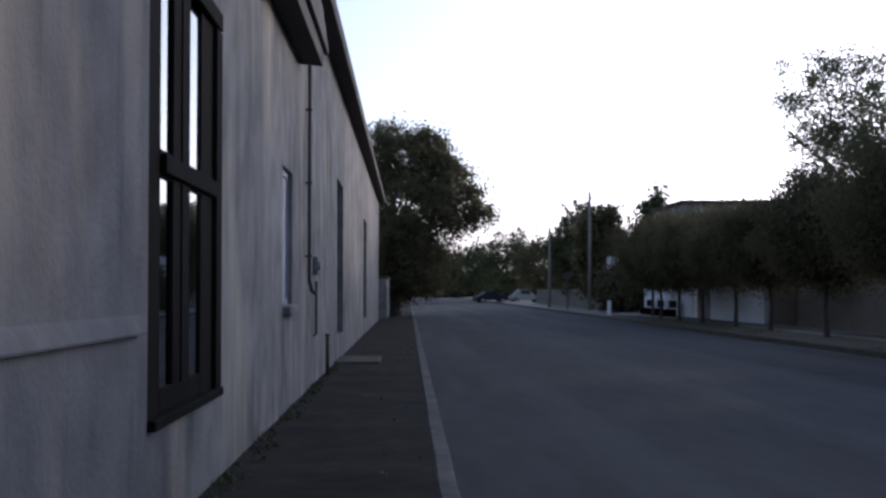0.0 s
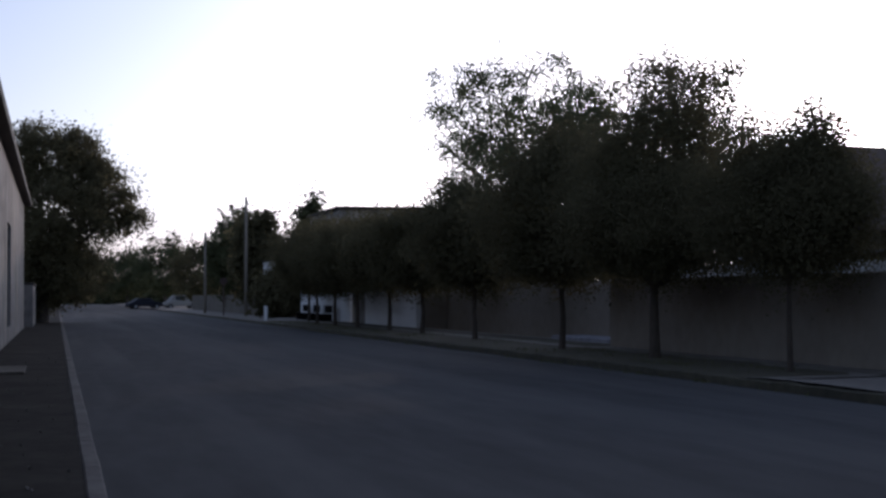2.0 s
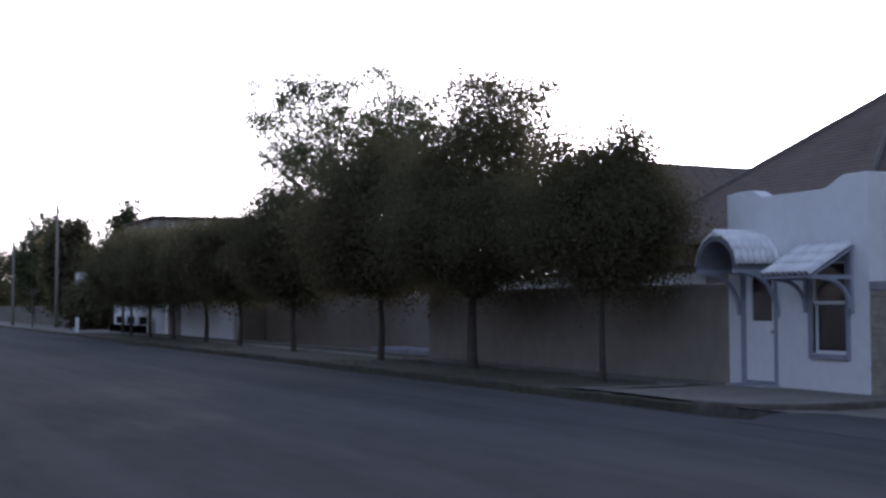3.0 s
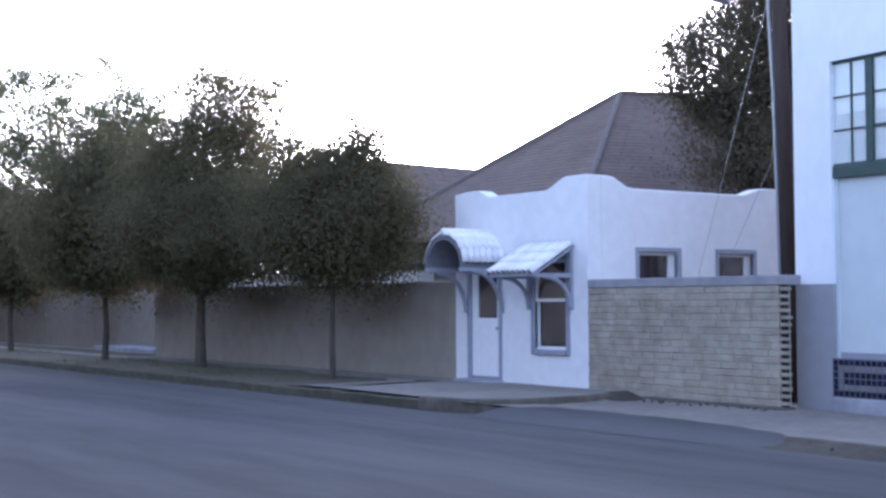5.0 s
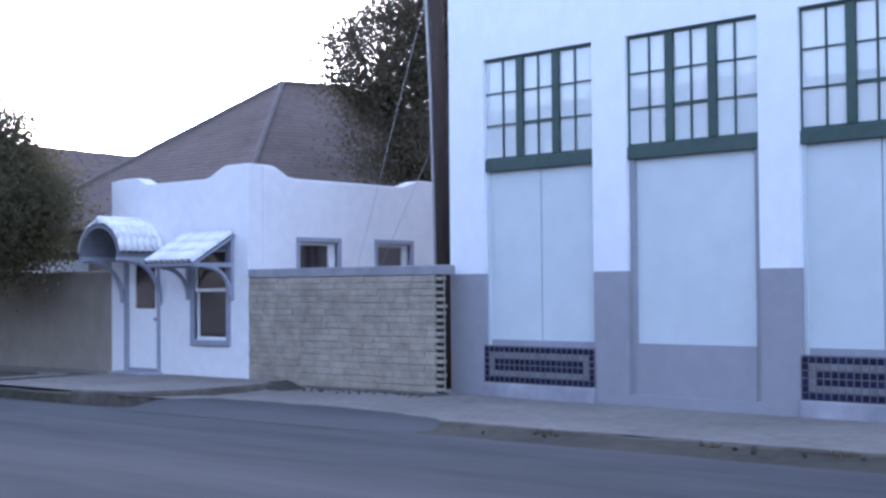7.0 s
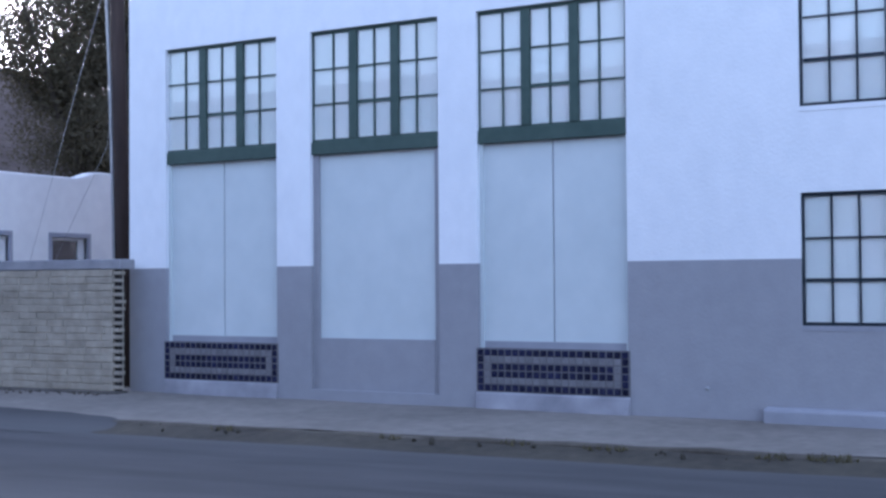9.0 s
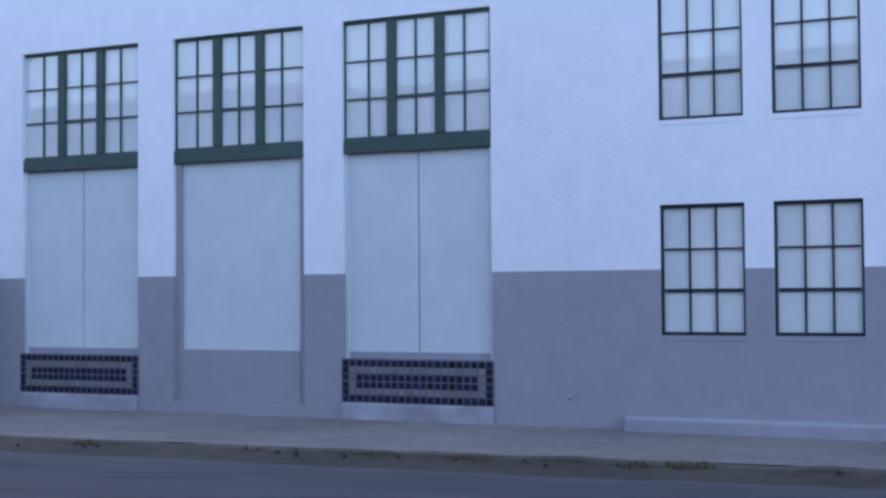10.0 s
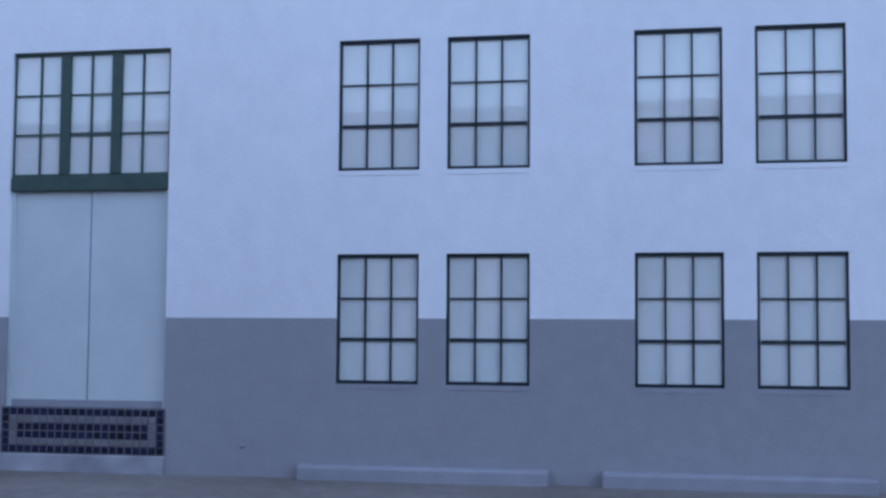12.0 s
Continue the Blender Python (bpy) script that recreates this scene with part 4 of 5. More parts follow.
E0, E1, E2, E3 = Vector((20.0, 33.0, 3.2)), Vector((20.3, 23.3, 3.2)), Vector((34.5, 19.5, 3.2)), Vector((33.0, 34.5, 3.2))
for lower, upper in (((E0, E1), (PEAK_A, PEAK_A)), ((E1, E2), (PEAK_A, PEAK_B)), ((E2, E3), (PEAK_B, PEAK_B)), ((E3, E0), (PEAK_B, PEAK_A))):
    tagged(part("shingles", shingled(lower, upper, 40), SHINGLE, hip), kind="stuff")
core = bmesh.new()
cv = [core.verts.new(v - Vector((0, 0, 0.03))) for v in (E0, E1, E2, E3, PEAK_A, PEAK_B)]
for f in ((0, 1, 4), (1, 2, 5, 4), (2, 3, 5), (3, 0, 4, 5), (0, 1, 2, 3)):
    core.faces.new([cv[k] for k in f])
part("roof_deck", core, SHINGLE, hip)
for a, b in ((E0, PEAK_A), (E1, PEAK_A), (E2, PEAK_B), (E3, PEAK_B), (PEAK_A, PEAK_B)):
    part("ridge_cap", tube(bmesh.new(), [a + Vector((0, 0, 0.05)), b + Vector((0, 0, 0.05))], [0.08, 0.08], 6), RIDGE, hip, "paler ridge cap")
part("wall", boxed((21.4, 33.0, 24.0, 32.5, -0.1, 3.15)), ADOBE, hip)
low = thing("gabled_house", "long low house behind the wall with a dark shingle roof", "house")
R0, R1 = Vector((20.8, 34.5, 5.95)), Vector((26.5, 33.6, 5.75))
for off in (-4.0, 4.5):
    d = Vector((0.16, 1, 0)).normalized() * off
    tagged(part("shingles", shingled((R0 + d - Vector((0, 0, 2.6)), R1 + d - Vector((0, 0, 2.6))), (R0, R1), 14), SHINGLE, low), kind="stuff")
part("wall", prism([(-3.6, 0), (3.9, 0), (3.9, 3.4), (0, 5.6), (-3.6, 3.5)], lambda u, v, d: (R0.x + 0.25 + d, R0.y + u, v), 0, 5.2), ADOBE, low)

# ---- long adobe walls along the street ----
def plaster_wall(name, label, x0, x1, y0, y1, z, mat, cap=None):
    owner = thing(name, label, "wall")
    ys = spaced(y0, y1, 0.5)
    bm = slab(ys, [-0.1, 0.7, 1.4, 9], lambda u, v: False, lambda u, v, d: (d + 0.02 * noise.noise((u * 0.6, v, 4)), u, v if v < 9 else z + 0.025 * noise.noise((u * 0.7, 0, 9))), x0, x1)
    part("wall", bm, mat, owner, bevel=0.03)
    if cap:
        part("cap", boxed(x0 - 0.04, x1 + 0.04, y0, y1, z + 0.03, z + 0.12), cap, owner, bevel=0.02)
    return owner


plaster_wall("adobe_wall", "long brown adobe wall behind the street trees", 14.45, 14.8, 19.9, 33.6, 1.98, ADOBE)
plaster_wall("yard_wall", "set-back grey-brown wall along the yard", 16.3, 16.6, 33.2, 56.0, 2.02, ADOBE)
shed = thing("white_shed", "low white shed behind the adobe wall", "shed")
part("wall", boxed(19.0, 22.4, 30.5, 40.6, -0.1, 2.45), STUCCO_WHITE, shed)
part("roof", prism([(18.7, 2.5), (22.7, 2.8), (22.7, 2.86), (18.7, 2.56)], lambda u, v, d: (u, d, v), 30.2, 40.9), METAL_GREY, shed)
ledge = finish("white_ledge", boxed(15.1, 16.29, 34.4, 39.8, -0.05, 0.30), LEDGE, bevel=0.03)
tagged(ledge, "low white painted ledge before the yard wall", "ledge")
plaster_wall("white_wall", "white painted wall beside a gate", 14.9, 15.25, 55.6, 65.5, 2.6, STUCCO_WHITE)
plaster_wall("yard_return_wall", "brown end wall closing the yard", 15.25, 16.3, 55.6, 56.0, 2.05, ADOBE)
plaster_wall("grey_wall", "grey painted yard wall", 15.0, 15.3, 65.5, 69.0, 2.5, STUCCO_OLD)
plaster_wall("far_white_wall", "white painted wall of a far yard", 15.0, 15.35, 69.6, 84.5, 2.5, STUCCO_WHITE)
plaster_wall("far_adobe_wall", "low brown wall along the far street", 14.5, 14.9, 92, 150, 1.7, FAR_ADOBE)
flat = thing("flat_roof_house", "pale flat-roofed house behind the street trees", "house")
part("wall", boxed(17.4, 26, 84, 94, -0.1, 7.15), STUCCO_OLD, flat)
part("roof", boxed(17.2, 26.2, 83.7, 94.3, 7.15, 7.32), ROOF_DARK, flat)
hut = thing("white_hut", "small white flat-topped hut far along the street", "hut")
part("wall", boxed(15.0, 16.1, 97.6, 100.4, -0.1, 4.1), STUCCO_WHITE, hut)
part("roof", boxed(14.93, 16.17, 97.5, 100.5, 4.1, 4.22), PALE_CONCRETE, hut)


def picnic_bench(x, y):
    b = thing("bench", "dark timber bench by the white wall", "bench", pose(x, y, 0.1), group="benches by the white wall")
    part("seat", boxed(-0.25, 0.25, -0.9, 0.9, 0.42, 0.48), TIMBER_DARK, b)
    part("backrest", boxed(0.2, 0.26, -0.9, 0.9, 0.55, 0.95), TIMBER_DARK, b)
    for yy in (-0.75, 0.75):
        part("leg", boxed(-0.22, 0.26, yy - 0.04, yy + 0.04, 0, 0.42), TIMBER_DARK, b)
    return b


bench = picnic_bench(14.3, 73)
for y in (76.5, 80):
    copy_thing(bench, pose(14.3, y, 0.1))

# ---- poles ----
pole = thing("utility_pole", "tall weathered wooden utility pole behind the block wall", "utility pole")
part("pole", tube(bmesh.new(), [(17.58, 14.72, -0.1), (17.48, 14.75, 5), (17.28, 14.82, 12.5)], [0.135, 0.12, 0.10], 12), POLE_WOOD, pole, smooth=True)
part("conduit", tube(bmesh.new(), [(17.50, 14.82, 0.1), (17.37, 14.85, 5), (17.15, 14.93, 10)], [0.03] * 3, 8), METAL_GREY, pole, "pale conduit strapped to the pole")
for run in ([(17.38, 14.85, 6.9), (16.96, 15.0, 5.40), (16.58, 15.8, 2.15), (16.45, 16.2, 0.6)], [(17.44, 14.8, 4.9), (17.47, 15.0, 3.9), (17.32, 15.7, 2.51), (17.2, 16.2, 1.5)]):
    part("cable", tube(bmesh.new(), run, [0.0035] * 4, 6), METAL_GREY, pole, "thin cable dropping from the pole to the house")
part("lamp_head", tube(bmesh.new(), [(17.2, 14.9, 6.9), (16.85, 15.15, 6.95), (16.7, 15.25, 6.85), (16.6, 15.32, 6.62)], [0.03, 0.05, 0.17, 0.2], 10), METAL_GREY, pole, "grey street light bowl")
for n, (x, y, h) in enumerate(((13.55, 99.5, 9.0), (12.5, 118, 7.2))):
    p = thing("telephone_pole", "grey wooden telephone pole on the verge", "telephone pole", pose(x, y, 0))
    part("pole", tube(bmesh.new(), [(0, 0, -0.1), (0.03, 0, h)], [0.14, 0.09], 10), GREY_WOOD, p, smooth=True)
    part("insulator", tube(bmesh.new(), [(0.12, 0, h - 0.5), (0.12, 0, h - 0.3)], [0.03, 0.05], 8), WHITE_TRIM, p)
sign_post = thing("street_sign", "dull dark sign seen from its back, on a post", "sign", pose(12.2, 102, 0))
part("post", tube(bmesh.new(), [(0, 0, -0.1), (0, 0, 2.9)], [0.05, 0.05], 8), RUST_PIPE, sign_post)
part("plate", tube(bmesh.new(), [(0, -0.05, 2.75), (0, -0.08, 2.75)], [0.29, 0.29], 8), RUST_PIPE, sign_post, "dull dark sign plate")
marker = finish("white_post", boxed(12.0, 12.2, 80, 80.2, 0.1, 1.0), WHITE_TRIM, bevel=0.02)
tagged(marker, "short white painted post on the verge", "post")


# ---- parked vehicles, far down the street ----
def car(name, label, m, paint, length=4.5, width=1.75, height=1.42):
    c = thing(name, label, "car", m)
    L, W = length / 2, width / 2
    profile = [(-L, 0.35), (-L, 0.75), (-L + 0.5, 0.92), (-0.75 * L, 0.95), (-0.4 * L, height), (0.25 * L, height), (0.5 * L, 0.95), (L - 0.15, 0.82), (L, 0.6), (L, 0.35)]
    body = prism(profile, lambda u, v, d: (u, d * (1 - 0.16 * max(v - 0.9, 0) / 0.5), v), -W, W)
    part("body", body, paint, c, bevel=0.06)
    for s in (-1, 1):
        part("window", boxed(-0.32 * L, 0.2 * L, s * (W - 0.13), s * (W - 0.06), 1.0, height - 0.1), DARK_GLASS, c)
        for x in (-0.62 * L, 0.62 * L):
            wheel = part("wheel", tube(bmesh.new(), [(x, s * (W - 0.2), 0.32), (x, s * (W + 0.01), 0.32)], [0.32, 0.32], 18), RUBBER, c)
            part("rim", tube(bmesh.new(), [(x, s * (W + 0.01), 0.32), (x, s * (W + 0.03), 0.32)], [0.19, 0.17], 14), METAL_GREY, wheel)
    return c


car("car", "dark parked car far down the street", pose(10.9, 176, 0.02, 0, 0, 15), CAR_PAINT)
car("van", "pale parked van far down the street", pose(15.6, 178, 0.02, 0, 0, 8), VAN_PAINT, 4.6, 1.9, 1.75)


# ---- trees ----
def crown_mesh(name, blobs, leaf, mat, seed, per_clump=26, spread=0.34, gaps=0.0, lobe=1.0, sprigs=0):
    """Leaves in clumps near the skins of overlapping ellipsoids, turned mostly outwards; blobs: x, y, z, rx, ry, rz, clumps.
    gaps: share of the crown left open, in pockets about lobe metres wide; sprigs: thin shoots standing out of the top."""
    gen = np.random.default_rng(seed)
    centres, outward = [], []
    for x, y, z, rx, ry, rz, n in blobs:
        d = gen.normal(size=(n, 3))
        d /= np.linalg.norm(d, axis=1)[:, None]
        r = gen.uniform(0.35, 1.0, n) ** 0.45
        wob = np.array([1 + 0.36 * noise.noise((v[0] * 2.1 + seed, v[1] * 2.1, v[2] * 2.1)) + 0.26 * noise.noise((v[0] * 4.7, v[1] * 4.7 + seed, v[2] * 4.7)) for v in d])
        centres.append(np.array([x, y, z]) + d * (r * wob)[:, None] * np.array([rx, ry, rz]))
        outward.append(d)
    centres, outward = np.concatenate(centres), np.concatenate(outward)
    if gaps:
        fill = np.array([noise.noise((v[0] / lobe + seed, v[1] / lobe, v[2] / lobe)) for v in centres])
        keep = fill > np.quantile(fill, gaps)
        centres, outward = centres[keep], outward[keep]
    sizes = gen.uniform(0.55, 1.25, len(centres))
    c = np.repeat(centres, per_clump, 0) + gen.normal(size=(len(centres) * per_clump, 3)) * np.repeat(sizes, per_clump)[:, None] * spread * np.array([1, 1, 0.75])
    o = np.repeat(outward, per_clump, 0)
    if sprigs:
        high = np.argsort(centres[:, 2])[-max(len(centres) // 4, 1):]
        roots = centres[gen.choice(high, sprigs)]
        ways = gen.normal(size=(sprigs, 3)) * 0.38 + np.array([0, 0, 0.8])
        each = max(30, per_clump // 2)
        steps = gen.uniform(0.1, 1.0, (sprigs, each, 1)) * gen.uniform(0.5, 1.25, (sprigs, 1, 1))
        shoots = (roots[:, None] + ways[:, None] * steps + gen.normal(size=(sprigs, each, 3)) * 0.085).reshape(-1, 3)
        c, o = np.concatenate([c, shoots]), np.concatenate([o, np.repeat(ways, each, 0)])
    n = len(c)
    facing = o + gen.normal(size=(n, 3)) * 0.55 + np.array([0, 0, 0.25])
    facing /= np.linalg.norm(facing, axis=1)[:, None]
    a = np.cross(facing, gen.normal(size=(n, 3)))
    a /= np.linalg.norm(a, axis=1)[:, None]
    b = np.cross(facing, a)
    s = (leaf * gen.uniform(0.6, 1.35, n))[:, None]
    quad = np.stack([c - a * s, c - b * s * 0.42, c + a * s, c + b * s * 0.42], 1).reshape(-1, 3)
    mesh = bpy.data.meshes.new(name)
    mesh.vertices.add(4 * n)
    mesh.vertices.foreach_set("co", quad.ravel())
    mesh.loops.add(4 * n)
    mesh.loops.foreach_set("vertex_index", np.arange(4 * n))
    mesh.polygons.add(n)
    mesh.polygons.foreach_set("loop_start", np.arange(n) * 4)
    mesh.polygons.foreach_set("loop_total", np.full(n, 4))
    mesh.update()
    mesh.materials.append(mat)
    return mesh, centres


def tree(name, label, x, y, z, trunk_h, trunk_r, blobs, leaf, mat, seed, limbs=14, lean=(0, 0), per_clump=26, spread=0.34, group="", gaps=0.0, lobe=1.0, sprigs=0):
    """Blobs are given from the tree's foot."""
    t = thing(name, label, "tree", pose(x, y, z), group=group)
    rnd = random.Random(seed)
    mesh, centres = crown_mesh("crown", blobs, leaf, mat, seed, per_clump, spread, gaps, lobe, sprigs)
    crown = new("crown", mesh)
    crown.parent = t
    top = Vector((lean[0], lean[1], trunk_h))
    bm = bmesh.new()
    bend = Vector((rnd.uniform(-0.08, 0.08), rnd.uniform(-0.08, 0.08), trunk_h * 0.5))
    tube(bm, [(0, 0, -0.15), (bend.x * 0.4, bend.y * 0.4, 0.1), bend + Vector((lean[0] / 2, lean[1] / 2, 0)), top], [trunk_r * 1.5, trunk_r * 1.1, trunk_r * 0.9, trunk_r * 0.75], 9)
    part("trunk", bm, BARK, t, smooth=True)
    for k in range(limbs):
        goal = Vector(centres[rnd.randrange(len(centres))].tolist())
        mid = top.lerp(goal, 0.5) + Vector((rnd.uniform(-1, 1), rnd.uniform(-1, 1), rnd.uniform(0, 1))) * 0.12 * (goal - top).length
        r = trunk_r * rnd.uniform(0.3, 0.5)
        part("limb", tube(bmesh.new(), [top - Vector((0, 0, 0.1)), mid, goal], [r, r * 0.6, r * 0.2], 6), BARK, t)
    return t


STREET_GROUP = "street trees along the verge"
STREET_LABEL = "small dense dark green street tree with a thin trunk"
tree("street_tree", STREET_LABEL, 12.95, 21.8, 0.13, 1.75, 0.055, [(0.05, 0.25, 2.85, 1.3, 1.8, 0.9, 380), (0, 0.0, 2.8, 1.0, 1.3, 0.7, 110), (0.25, 0.0, 3.6, 0.9, 1.1, 0.7, 130), (0.42, -0.22, 4.4, 0.34, 0.42, 0.6, 40), (-0.1, 1.7, 3.1, 0.8, 0.9, 0.8, 80), (0.3, -1.25, 3.1, 0.6, 0.7, 0.5, 50), (-0.2, 0.9, 4.0, 0.5, 0.6, 0.5, 36), (0.2, -0.3, 2.1, 0.9, 0.9, 0.3, 30)], 0.037, LEAF_DARK, 11, per_clump=165, group=STREET_GROUP, gaps=0.14, lobe=0.45, sprigs=44)
tree("street_tree", STREET_LABEL, 12.97, 27.6, 0.13, 1.7, 0.12, [(0, -0.3, 3.1, 2.0, 2.8, 1.3, 560), (0.2, -2.3, 3.3, 0.9, 0.9, 0.8, 70), (-0.2, 1.9, 4.1, 1.0, 1.0, 0.8, 80), (0, 0, 3.1, 1.4, 1.6, 0.9, 150), (0.1, -0.1, 4.8, 1.25, 1.45, 1.2, 210), (0.5, -0.8, 6.15, 0.8, 1.0, 0.75, 24), (0.1, 0.1, 6.35, 0.6, 0.7, 0.65, 20)], 0.039, LEAF_DARK, 12, per_clump=165, group=STREET_GROUP, gaps=0.13, lobe=0.55, sprigs=64)
street_rows = [(12.85, 33.1, 5.8, 2.1), (13.1, 41.4, 5.2, 2.0), (13.2, 48.5, 4.8, 2.1), (13.2, 53.6, 4.7, 1.9), (13.1, 59.2, 4.9, 2.1), (13.0, 63.6, 4.9, 2.0), (13.0, 68.5, 5.2, 2.3), (13.7, 74.5, 5.0, 1.7)]
for n, (x, y, h, r) in enumerate(street_rows):
    tree("street_tree", STREET_LABEL, x, y, 0.12, 1.75, 0.085, [(0, 0, 1.7 + (h - 1.6) / 2, r, r * 1.15, (h - 1.7) / 2, 290), (0, 0, 2.65, r * 0.75, r * 0.8, 0.9, 120), (0.2, 0, h - 1.1, r * 0.7, r * 0.7, 0.9, 100)], 0.062, LEAF_DARK, 20 + n, limbs=8, per_clump=105, group=STREET_GROUP, gaps=0.08, lobe=0.7, sprigs=24)

tree("shade_tree", "tall feathery tree behind the yard wall", 18.2, 50.0, 0, 4.0, 0.2, [(-0.3, 0, 8.7, 4.0, 4.0, 2.6, 460), (-1.3, -1, 6.0, 2.8, 2.6, 2.2, 240), (2.4, -1.4, 7.7, 2.4, 2.4, 2.2, 190), (1.6, -1.6, 5.2, 2.8, 2.8, 1.8, 190)], 0.068, LEAF_GLARE, 41, limbs=22, per_clump=86, spread=0.31, gaps=0.2, lobe=0.75, sprigs=14)
tree("shade_tree", "tall thin-leaved tree behind the adobe wall", 21.5, 42.6, 0, 4.0, 0.26, [(0, 0, 6.6, 2.8, 2.8, 2.4, 110), (0.4, 0, 8.6, 2.0, 2.0, 1.5, 50), (1.9, 0, 6.6, 2.0, 2.0, 1.7, 80)], 0.068, LEAF_OLIVE, 42, limbs=26, per_clump=80, spread=0.32, gaps=0.25, lobe=0.9, sprigs=40)
tree("yard_tree", "leafy tree behind the white house", 23.6, 20.2, 0, 2.6, 0.25, [(0.5, -0.5, 5.2, 2.2, 2.2, 2.1, 360), (1.1, -1.1, 5.8, 2.0, 2.0, 2.3, 300), (0.9, -0.8, 8.2, 2.2, 2.2, 1.8, 620), (-0.7, 0.7, 7.0, 1.7, 1.7, 1.3, 260), (-0.8, 0.7, 5.4, 1.1, 1.1, 1.5, 60)], 0.044, LEAF_BROWN, 43, limbs=24, per_clump=150, gaps=0.12, lobe=0.8, sprigs=40)
tree("roadside_tree", "large dark leafy tree at the end of the hall", -0.9, 84.0, 0, 3.0, 0.45, [(0.6, 0, 6.2, 3.6, 4.2, 4.2, 430), (0.2, 0, 9.9, 2.6, 3.2, 2.4, 190), (2.2, 0, 10.6, 1.3, 1.6, 1.2, 60), (3.6, 0, 8.0, 1.9, 2.4, 1.9, 120), (5.0, 0, 6.2, 1.3, 1.5, 0.9, 34), (-0.8, 0, 3.2, 2.6, 2.6, 3.0, 150), (1.5, 0, 3.3, 2.4, 2.6, 2.2, 120)], 0.12, LEAF_DARK, 44, limbs=24, per_clump=76, spread=0.42, gaps=0.16, lobe=1.3, sprigs=30)
tree("yard_bush", "dark rank bushes at the back of the yard", 24.0, 39.0, 0, 0.8, 0.12, [(0, 0, 2.2, 1.6, 3.6, 2.0, 260), (0.4, 4.2, 2.0, 1.5, 2.6, 1.8, 160), (0.2, -3.6, 1.8, 1.5, 2.2, 1.6, 140)], 0.08, LEAF_DARK, 45, limbs=14, per_clump=50)
tree("yard_bush", "dark rank bushes behind the yard wall", 20.0, 49.5, 0, 0.8, 0.12, [(0, 0, 2.0, 1.3, 2.6, 1.5, 200), (-0.4, 4.0, 1.9, 1.2, 2.2, 1.4, 140), (0.5, -3.2, 1.8, 1.3, 2.0, 1.4, 130)], 0.09, LEAF_DARK, 46, limbs=12, per_clump=44, gaps=0.1)
far_trees = [(14.5, 188, 4.4, 9.9, 51), (18.0, 170, 4.4, 8.6, 52), (15.4, 120, 2.7, 9.0, 53), (20.0, 124, 3.6, 6.6, 54), (20.0, 108, 1.2, 9.4, 55), (18.6, 100, 2.6, 5.6, 56), (-2.5, 150, 4.5, 7.0, 57), (3.0, 215, 6.5, 9.6, 58), (10.2, 205, 4.2, 8.6, 61), (17.8, 92, 2.0, 3.6, 59), (14.3, 88, 1.2, 2.9, 62), (15.0, 103, 1.8, 8.2, 60)]
for x, y, r, h, seed in far_trees:
    tree("far_tree", "leafy tree far down the street", x, y, 0, h * 0.35, 0.25, [(0, 0, h * 0.55, r, r, h * 0.43, 330), (0.3 * r, 0, h * 0.74, r * 0.6, r * 0.6, h * 0.25, 70)], 0.22, LEAF_OLIVE if seed % 2 else LEAF_DARK, seed, limbs=8, per_clump=26, spread=0.5, gaps=0.15, lobe=1.2, sprigs=16)
belt_mesh, _ = crown_mesh("distant_trees", [(-160 + 22 * k + 5 * math.sin(k * 3.1), 300 + 18 * math.cos(k * 1.7), 2.6, 14, 8, 3.6 + 1.2 * math.sin(k * 2.3), 260) for k in range(16)], 0.8, LEAF_OLIVE, 77, 16, 1.3)
tagged(new("distant_trees", belt_mesh), "belt of distant trees at the end of the street", "trees", kind="stuff")

# ---- block wall, one piece at a time ----
block_wall = thing("block_wall", "tan slump block wall with a grey cap and a toothed end", "wall")
BY0, BY1 = 12.16, HY - 0.005
part("core", boxed(HX + 0.007, HX + 0.24, BY0 + 0.16, BY1, 0.0, 1.80), MORTAR, block_wall)
# solid near-black strip put in for the shade behind the teeth
part("recess_shade", boxed(HX + 0.04, HX + 0.09, BY0 + 0.06, BY0 + 0.16, 0.12, 1.80), SHADE_BLACK, block_wall, "near-black strip for the shade between the end blocks")
part("cap", boxed(HX - 0.02, HX + 0.29, BY0, BY1, 1.80, 1.94), CAP, block_wall, "grey painted concrete cap", bevel=0.015)
part("footing", boxed(HX - 0.06, HX + 0.2, BY0 + 0.05, BY1, -0.1, 0.12), PALE_CONCRETE, block_wall, bevel=0.02)
blocks = []
for v in range(3):
    bm = boxed(0, 0.12, 0, 0.385, 0, 0.094)
    bmesh.ops.bevel(bm, geom=list(bm.edges), offset=0.007, segments=1, affect="EDGES")
    for w in bm.verts:
        w.co.x += 0.006 * noise.noise((w.co.y * 9, w.co.z * 20, v * 7))
    mesh = bpy.data.meshes.new("block")
    bm.to_mesh(mesh)
    bm.free()
    mesh.materials.append(BLOCK)
    blocks.append(mesh)
rng = random.Random(3)
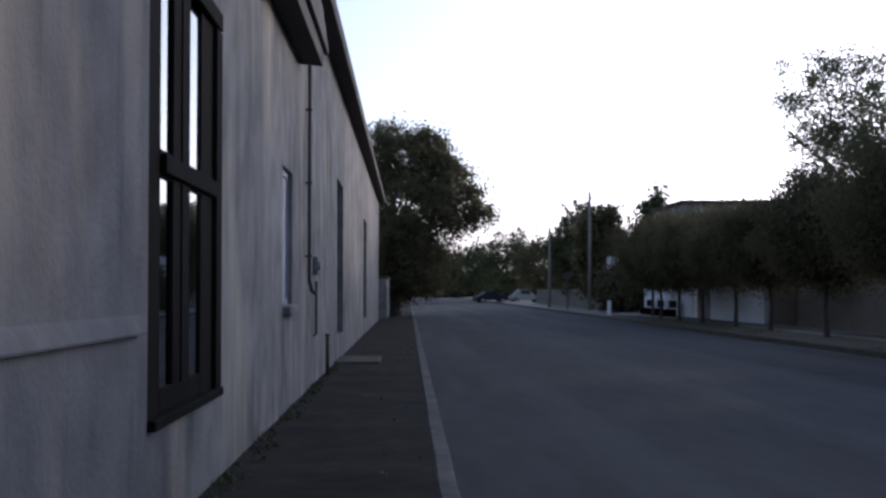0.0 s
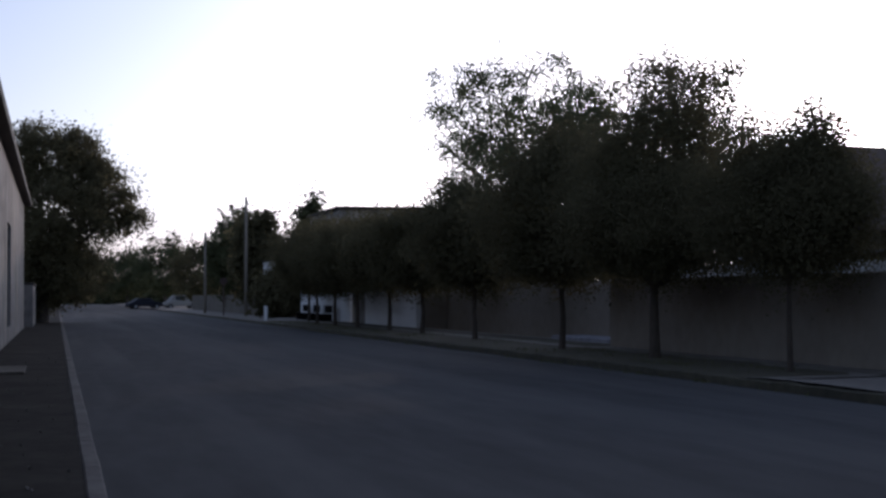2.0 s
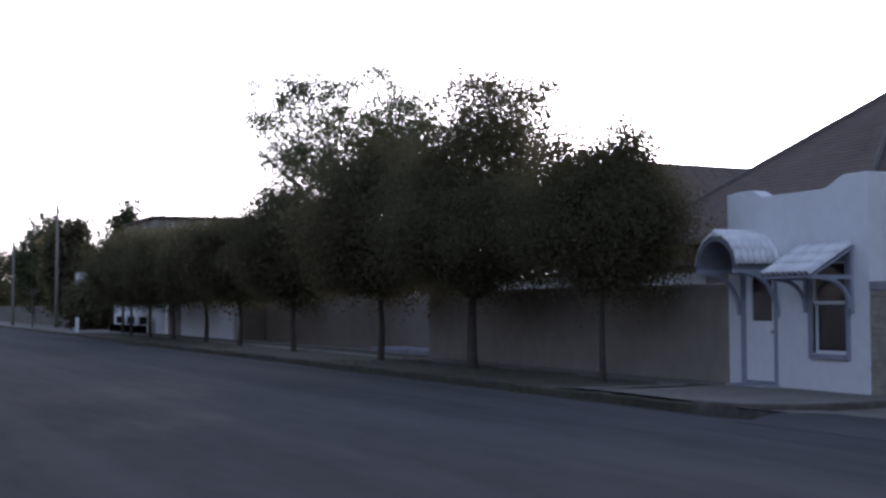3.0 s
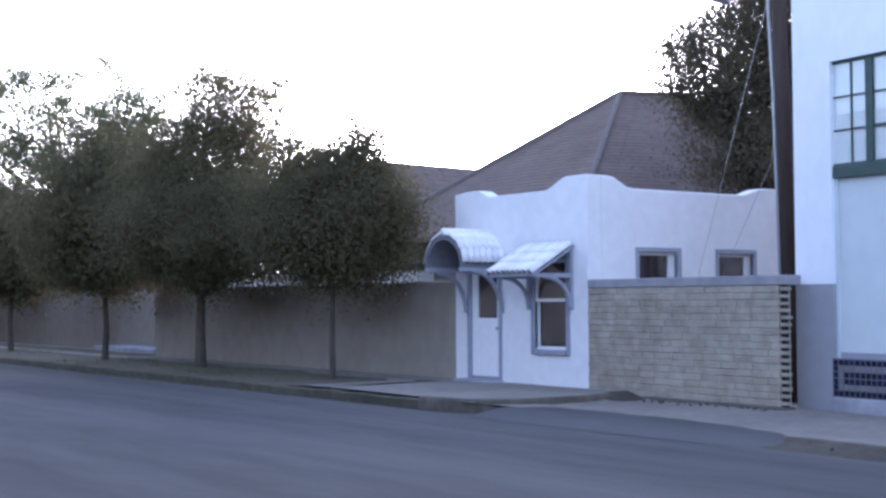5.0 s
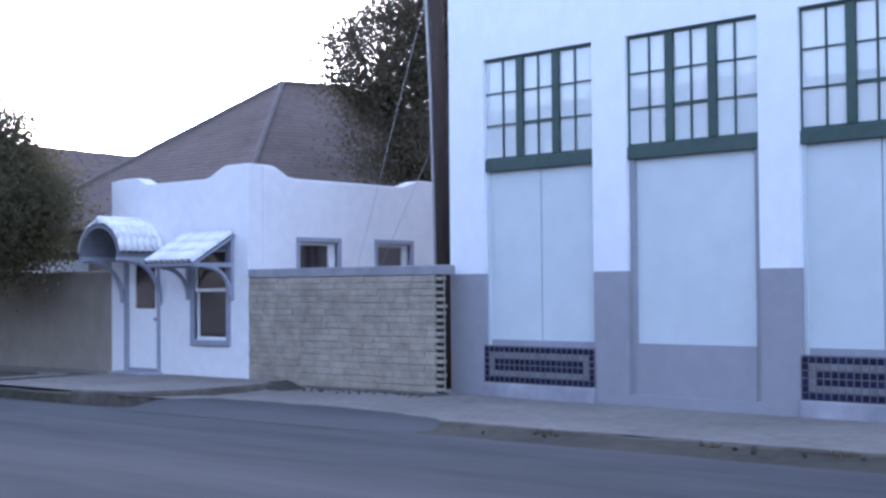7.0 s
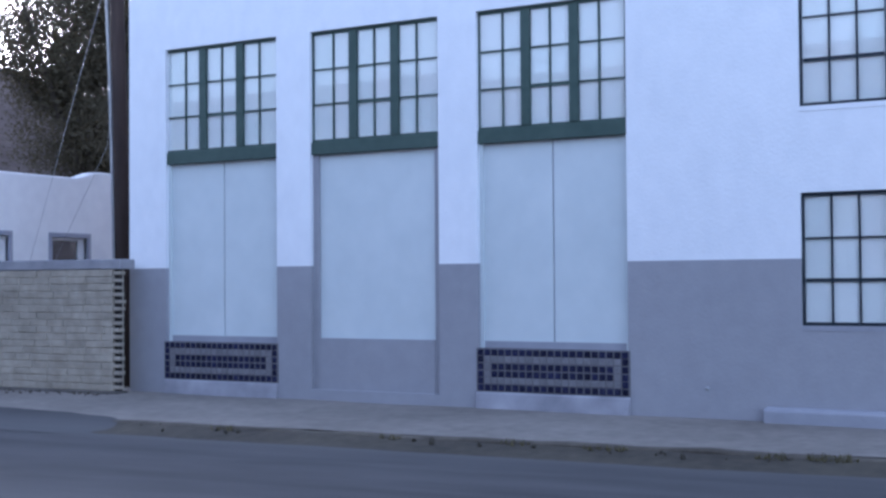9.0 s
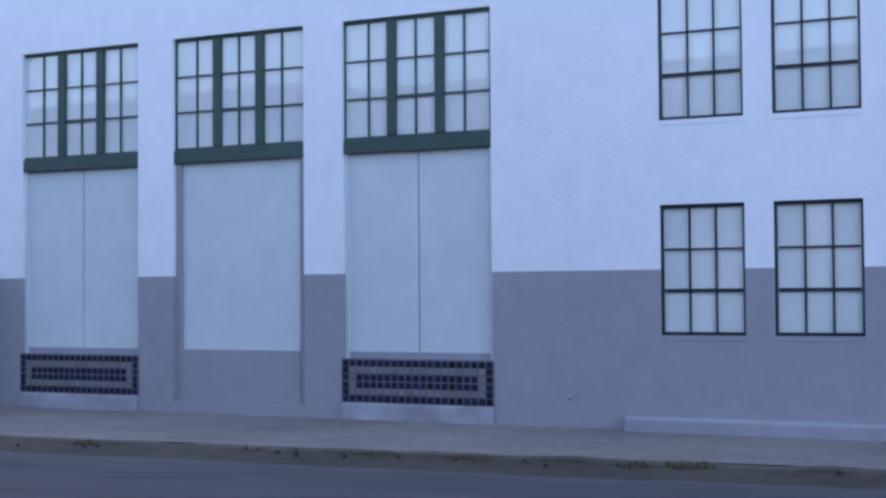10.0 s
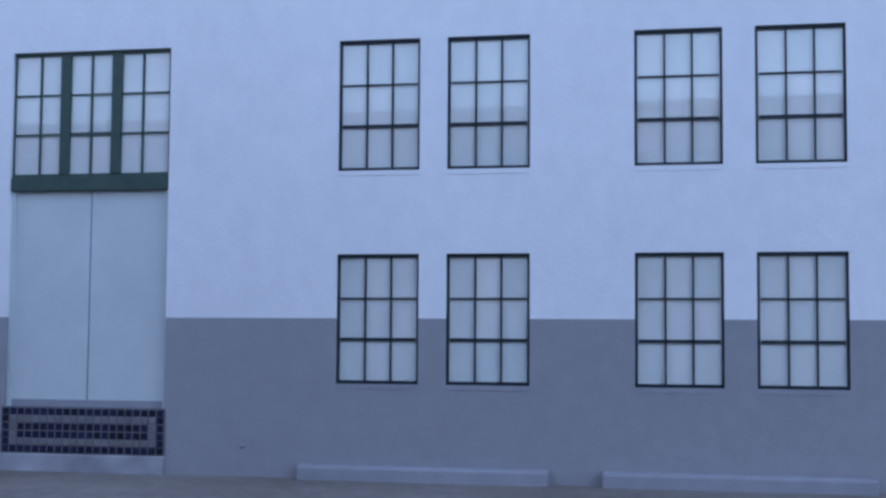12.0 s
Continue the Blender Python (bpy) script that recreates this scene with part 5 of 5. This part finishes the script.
for course in range(17):
    z = 0.122 + course * 0.0986
    y = BY0 + 0.02
    first = True
    while y < BY1 - 0.03:
        length = min(rng.uniform(0.27, 0.37) if not first else (0.16 if course % 2 else 0.28), BY1 - y)
        b = new("block", rng.choice(blocks))
        b.parent = block_wall
        b.location = (HX - rng.uniform(0.0, 0.012), y, z + rng.uniform(-0.002, 0.002))
        if first:
            tooth = new("block", b.data)
            tooth.parent = block_wall
            tooth.location, tooth.scale = (HX + 0.004, y + rng.uniform(0, 0.04), z + 0.024), (1, 0.10 / 0.385, rng.uniform(0.42, 0.58))
            b.location.y, length = y + 0.132, length - 0.132 if course % 2 == 0 else 0.2
            y += 0.132
        b.scale = (1, length / 0.385, 1)
        y += length + 0.001
        first = False

rng = random.Random(21)
scatter("wall_crumbs", [(HX - 0.1 - 0.35 * rng.random() ** 2, rng.uniform(12.3, 16.1), 0.085, rng.uniform(0.012, 0.04)) for _ in range(70)], "clods of earth and crumbs along the block wall", GUTTER_DIRT, "earth")
scatter("kerb_crumbs", [(KERB_SOUTH - 0.12 + rng.gauss(0, 0.1), rng.uniform(-9, 9.5), 0.055, rng.uniform(0.012, 0.04)) for _ in range(60)], "clods of dirt and dead leaves along the kerb", GUTTER_DIRT, "earth")

# ---- tile panels under the bays ----
tile_dark = bpy.data.meshes.new("tile")
bm = boxed(0, 0.012, 0, 0.082, 0, 0.078)
bmesh.ops.bevel(bm, geom=[e for e in bm.edges if all(v.co.x < 0.001 for v in e.verts)], offset=0.005, segments=1, affect="EDGES")
bm.to_mesh(tile_dark)
bm.free()
tile_dark.materials.append(TILE_BLUE)
tile_pale = tile_dark.copy()
tile_pale.materials.clear()
tile_pale.materials.append(TILE_PALE)
for y0, y1 in (BAYS[0], BAYS[2]):
    panel = part("tile_panel", boxed(FX - 0.012, FX + 0.2, y0 - 0.02, y1 + 0.02, 0.285, 0.80), GROUT, warehouse, "panel of dark blue glazed tiles")
    wide = y1 - y0 + 0.02
    cols = 21
    px = wide / cols
    for i in range(cols):
        for z, kind in ((0.290, 1), (0.372, 0), (0.452, 2), (0.540, 2), (0.628, 0), (0.708, 1)):
            border = kind == 1 or i in (0, cols - 1)
            blue = border or (kind == 2 and 2 <= i <= cols - 3)
            t = new("tile", tile_dark if blue else tile_pale)
            t.parent = panel
            t.location = (FX - 0.022, y0 - 0.01 + i * px + 0.0095, z + 0.005)
            t.scale = (1, (px - 0.019) / 0.082, 0.92)
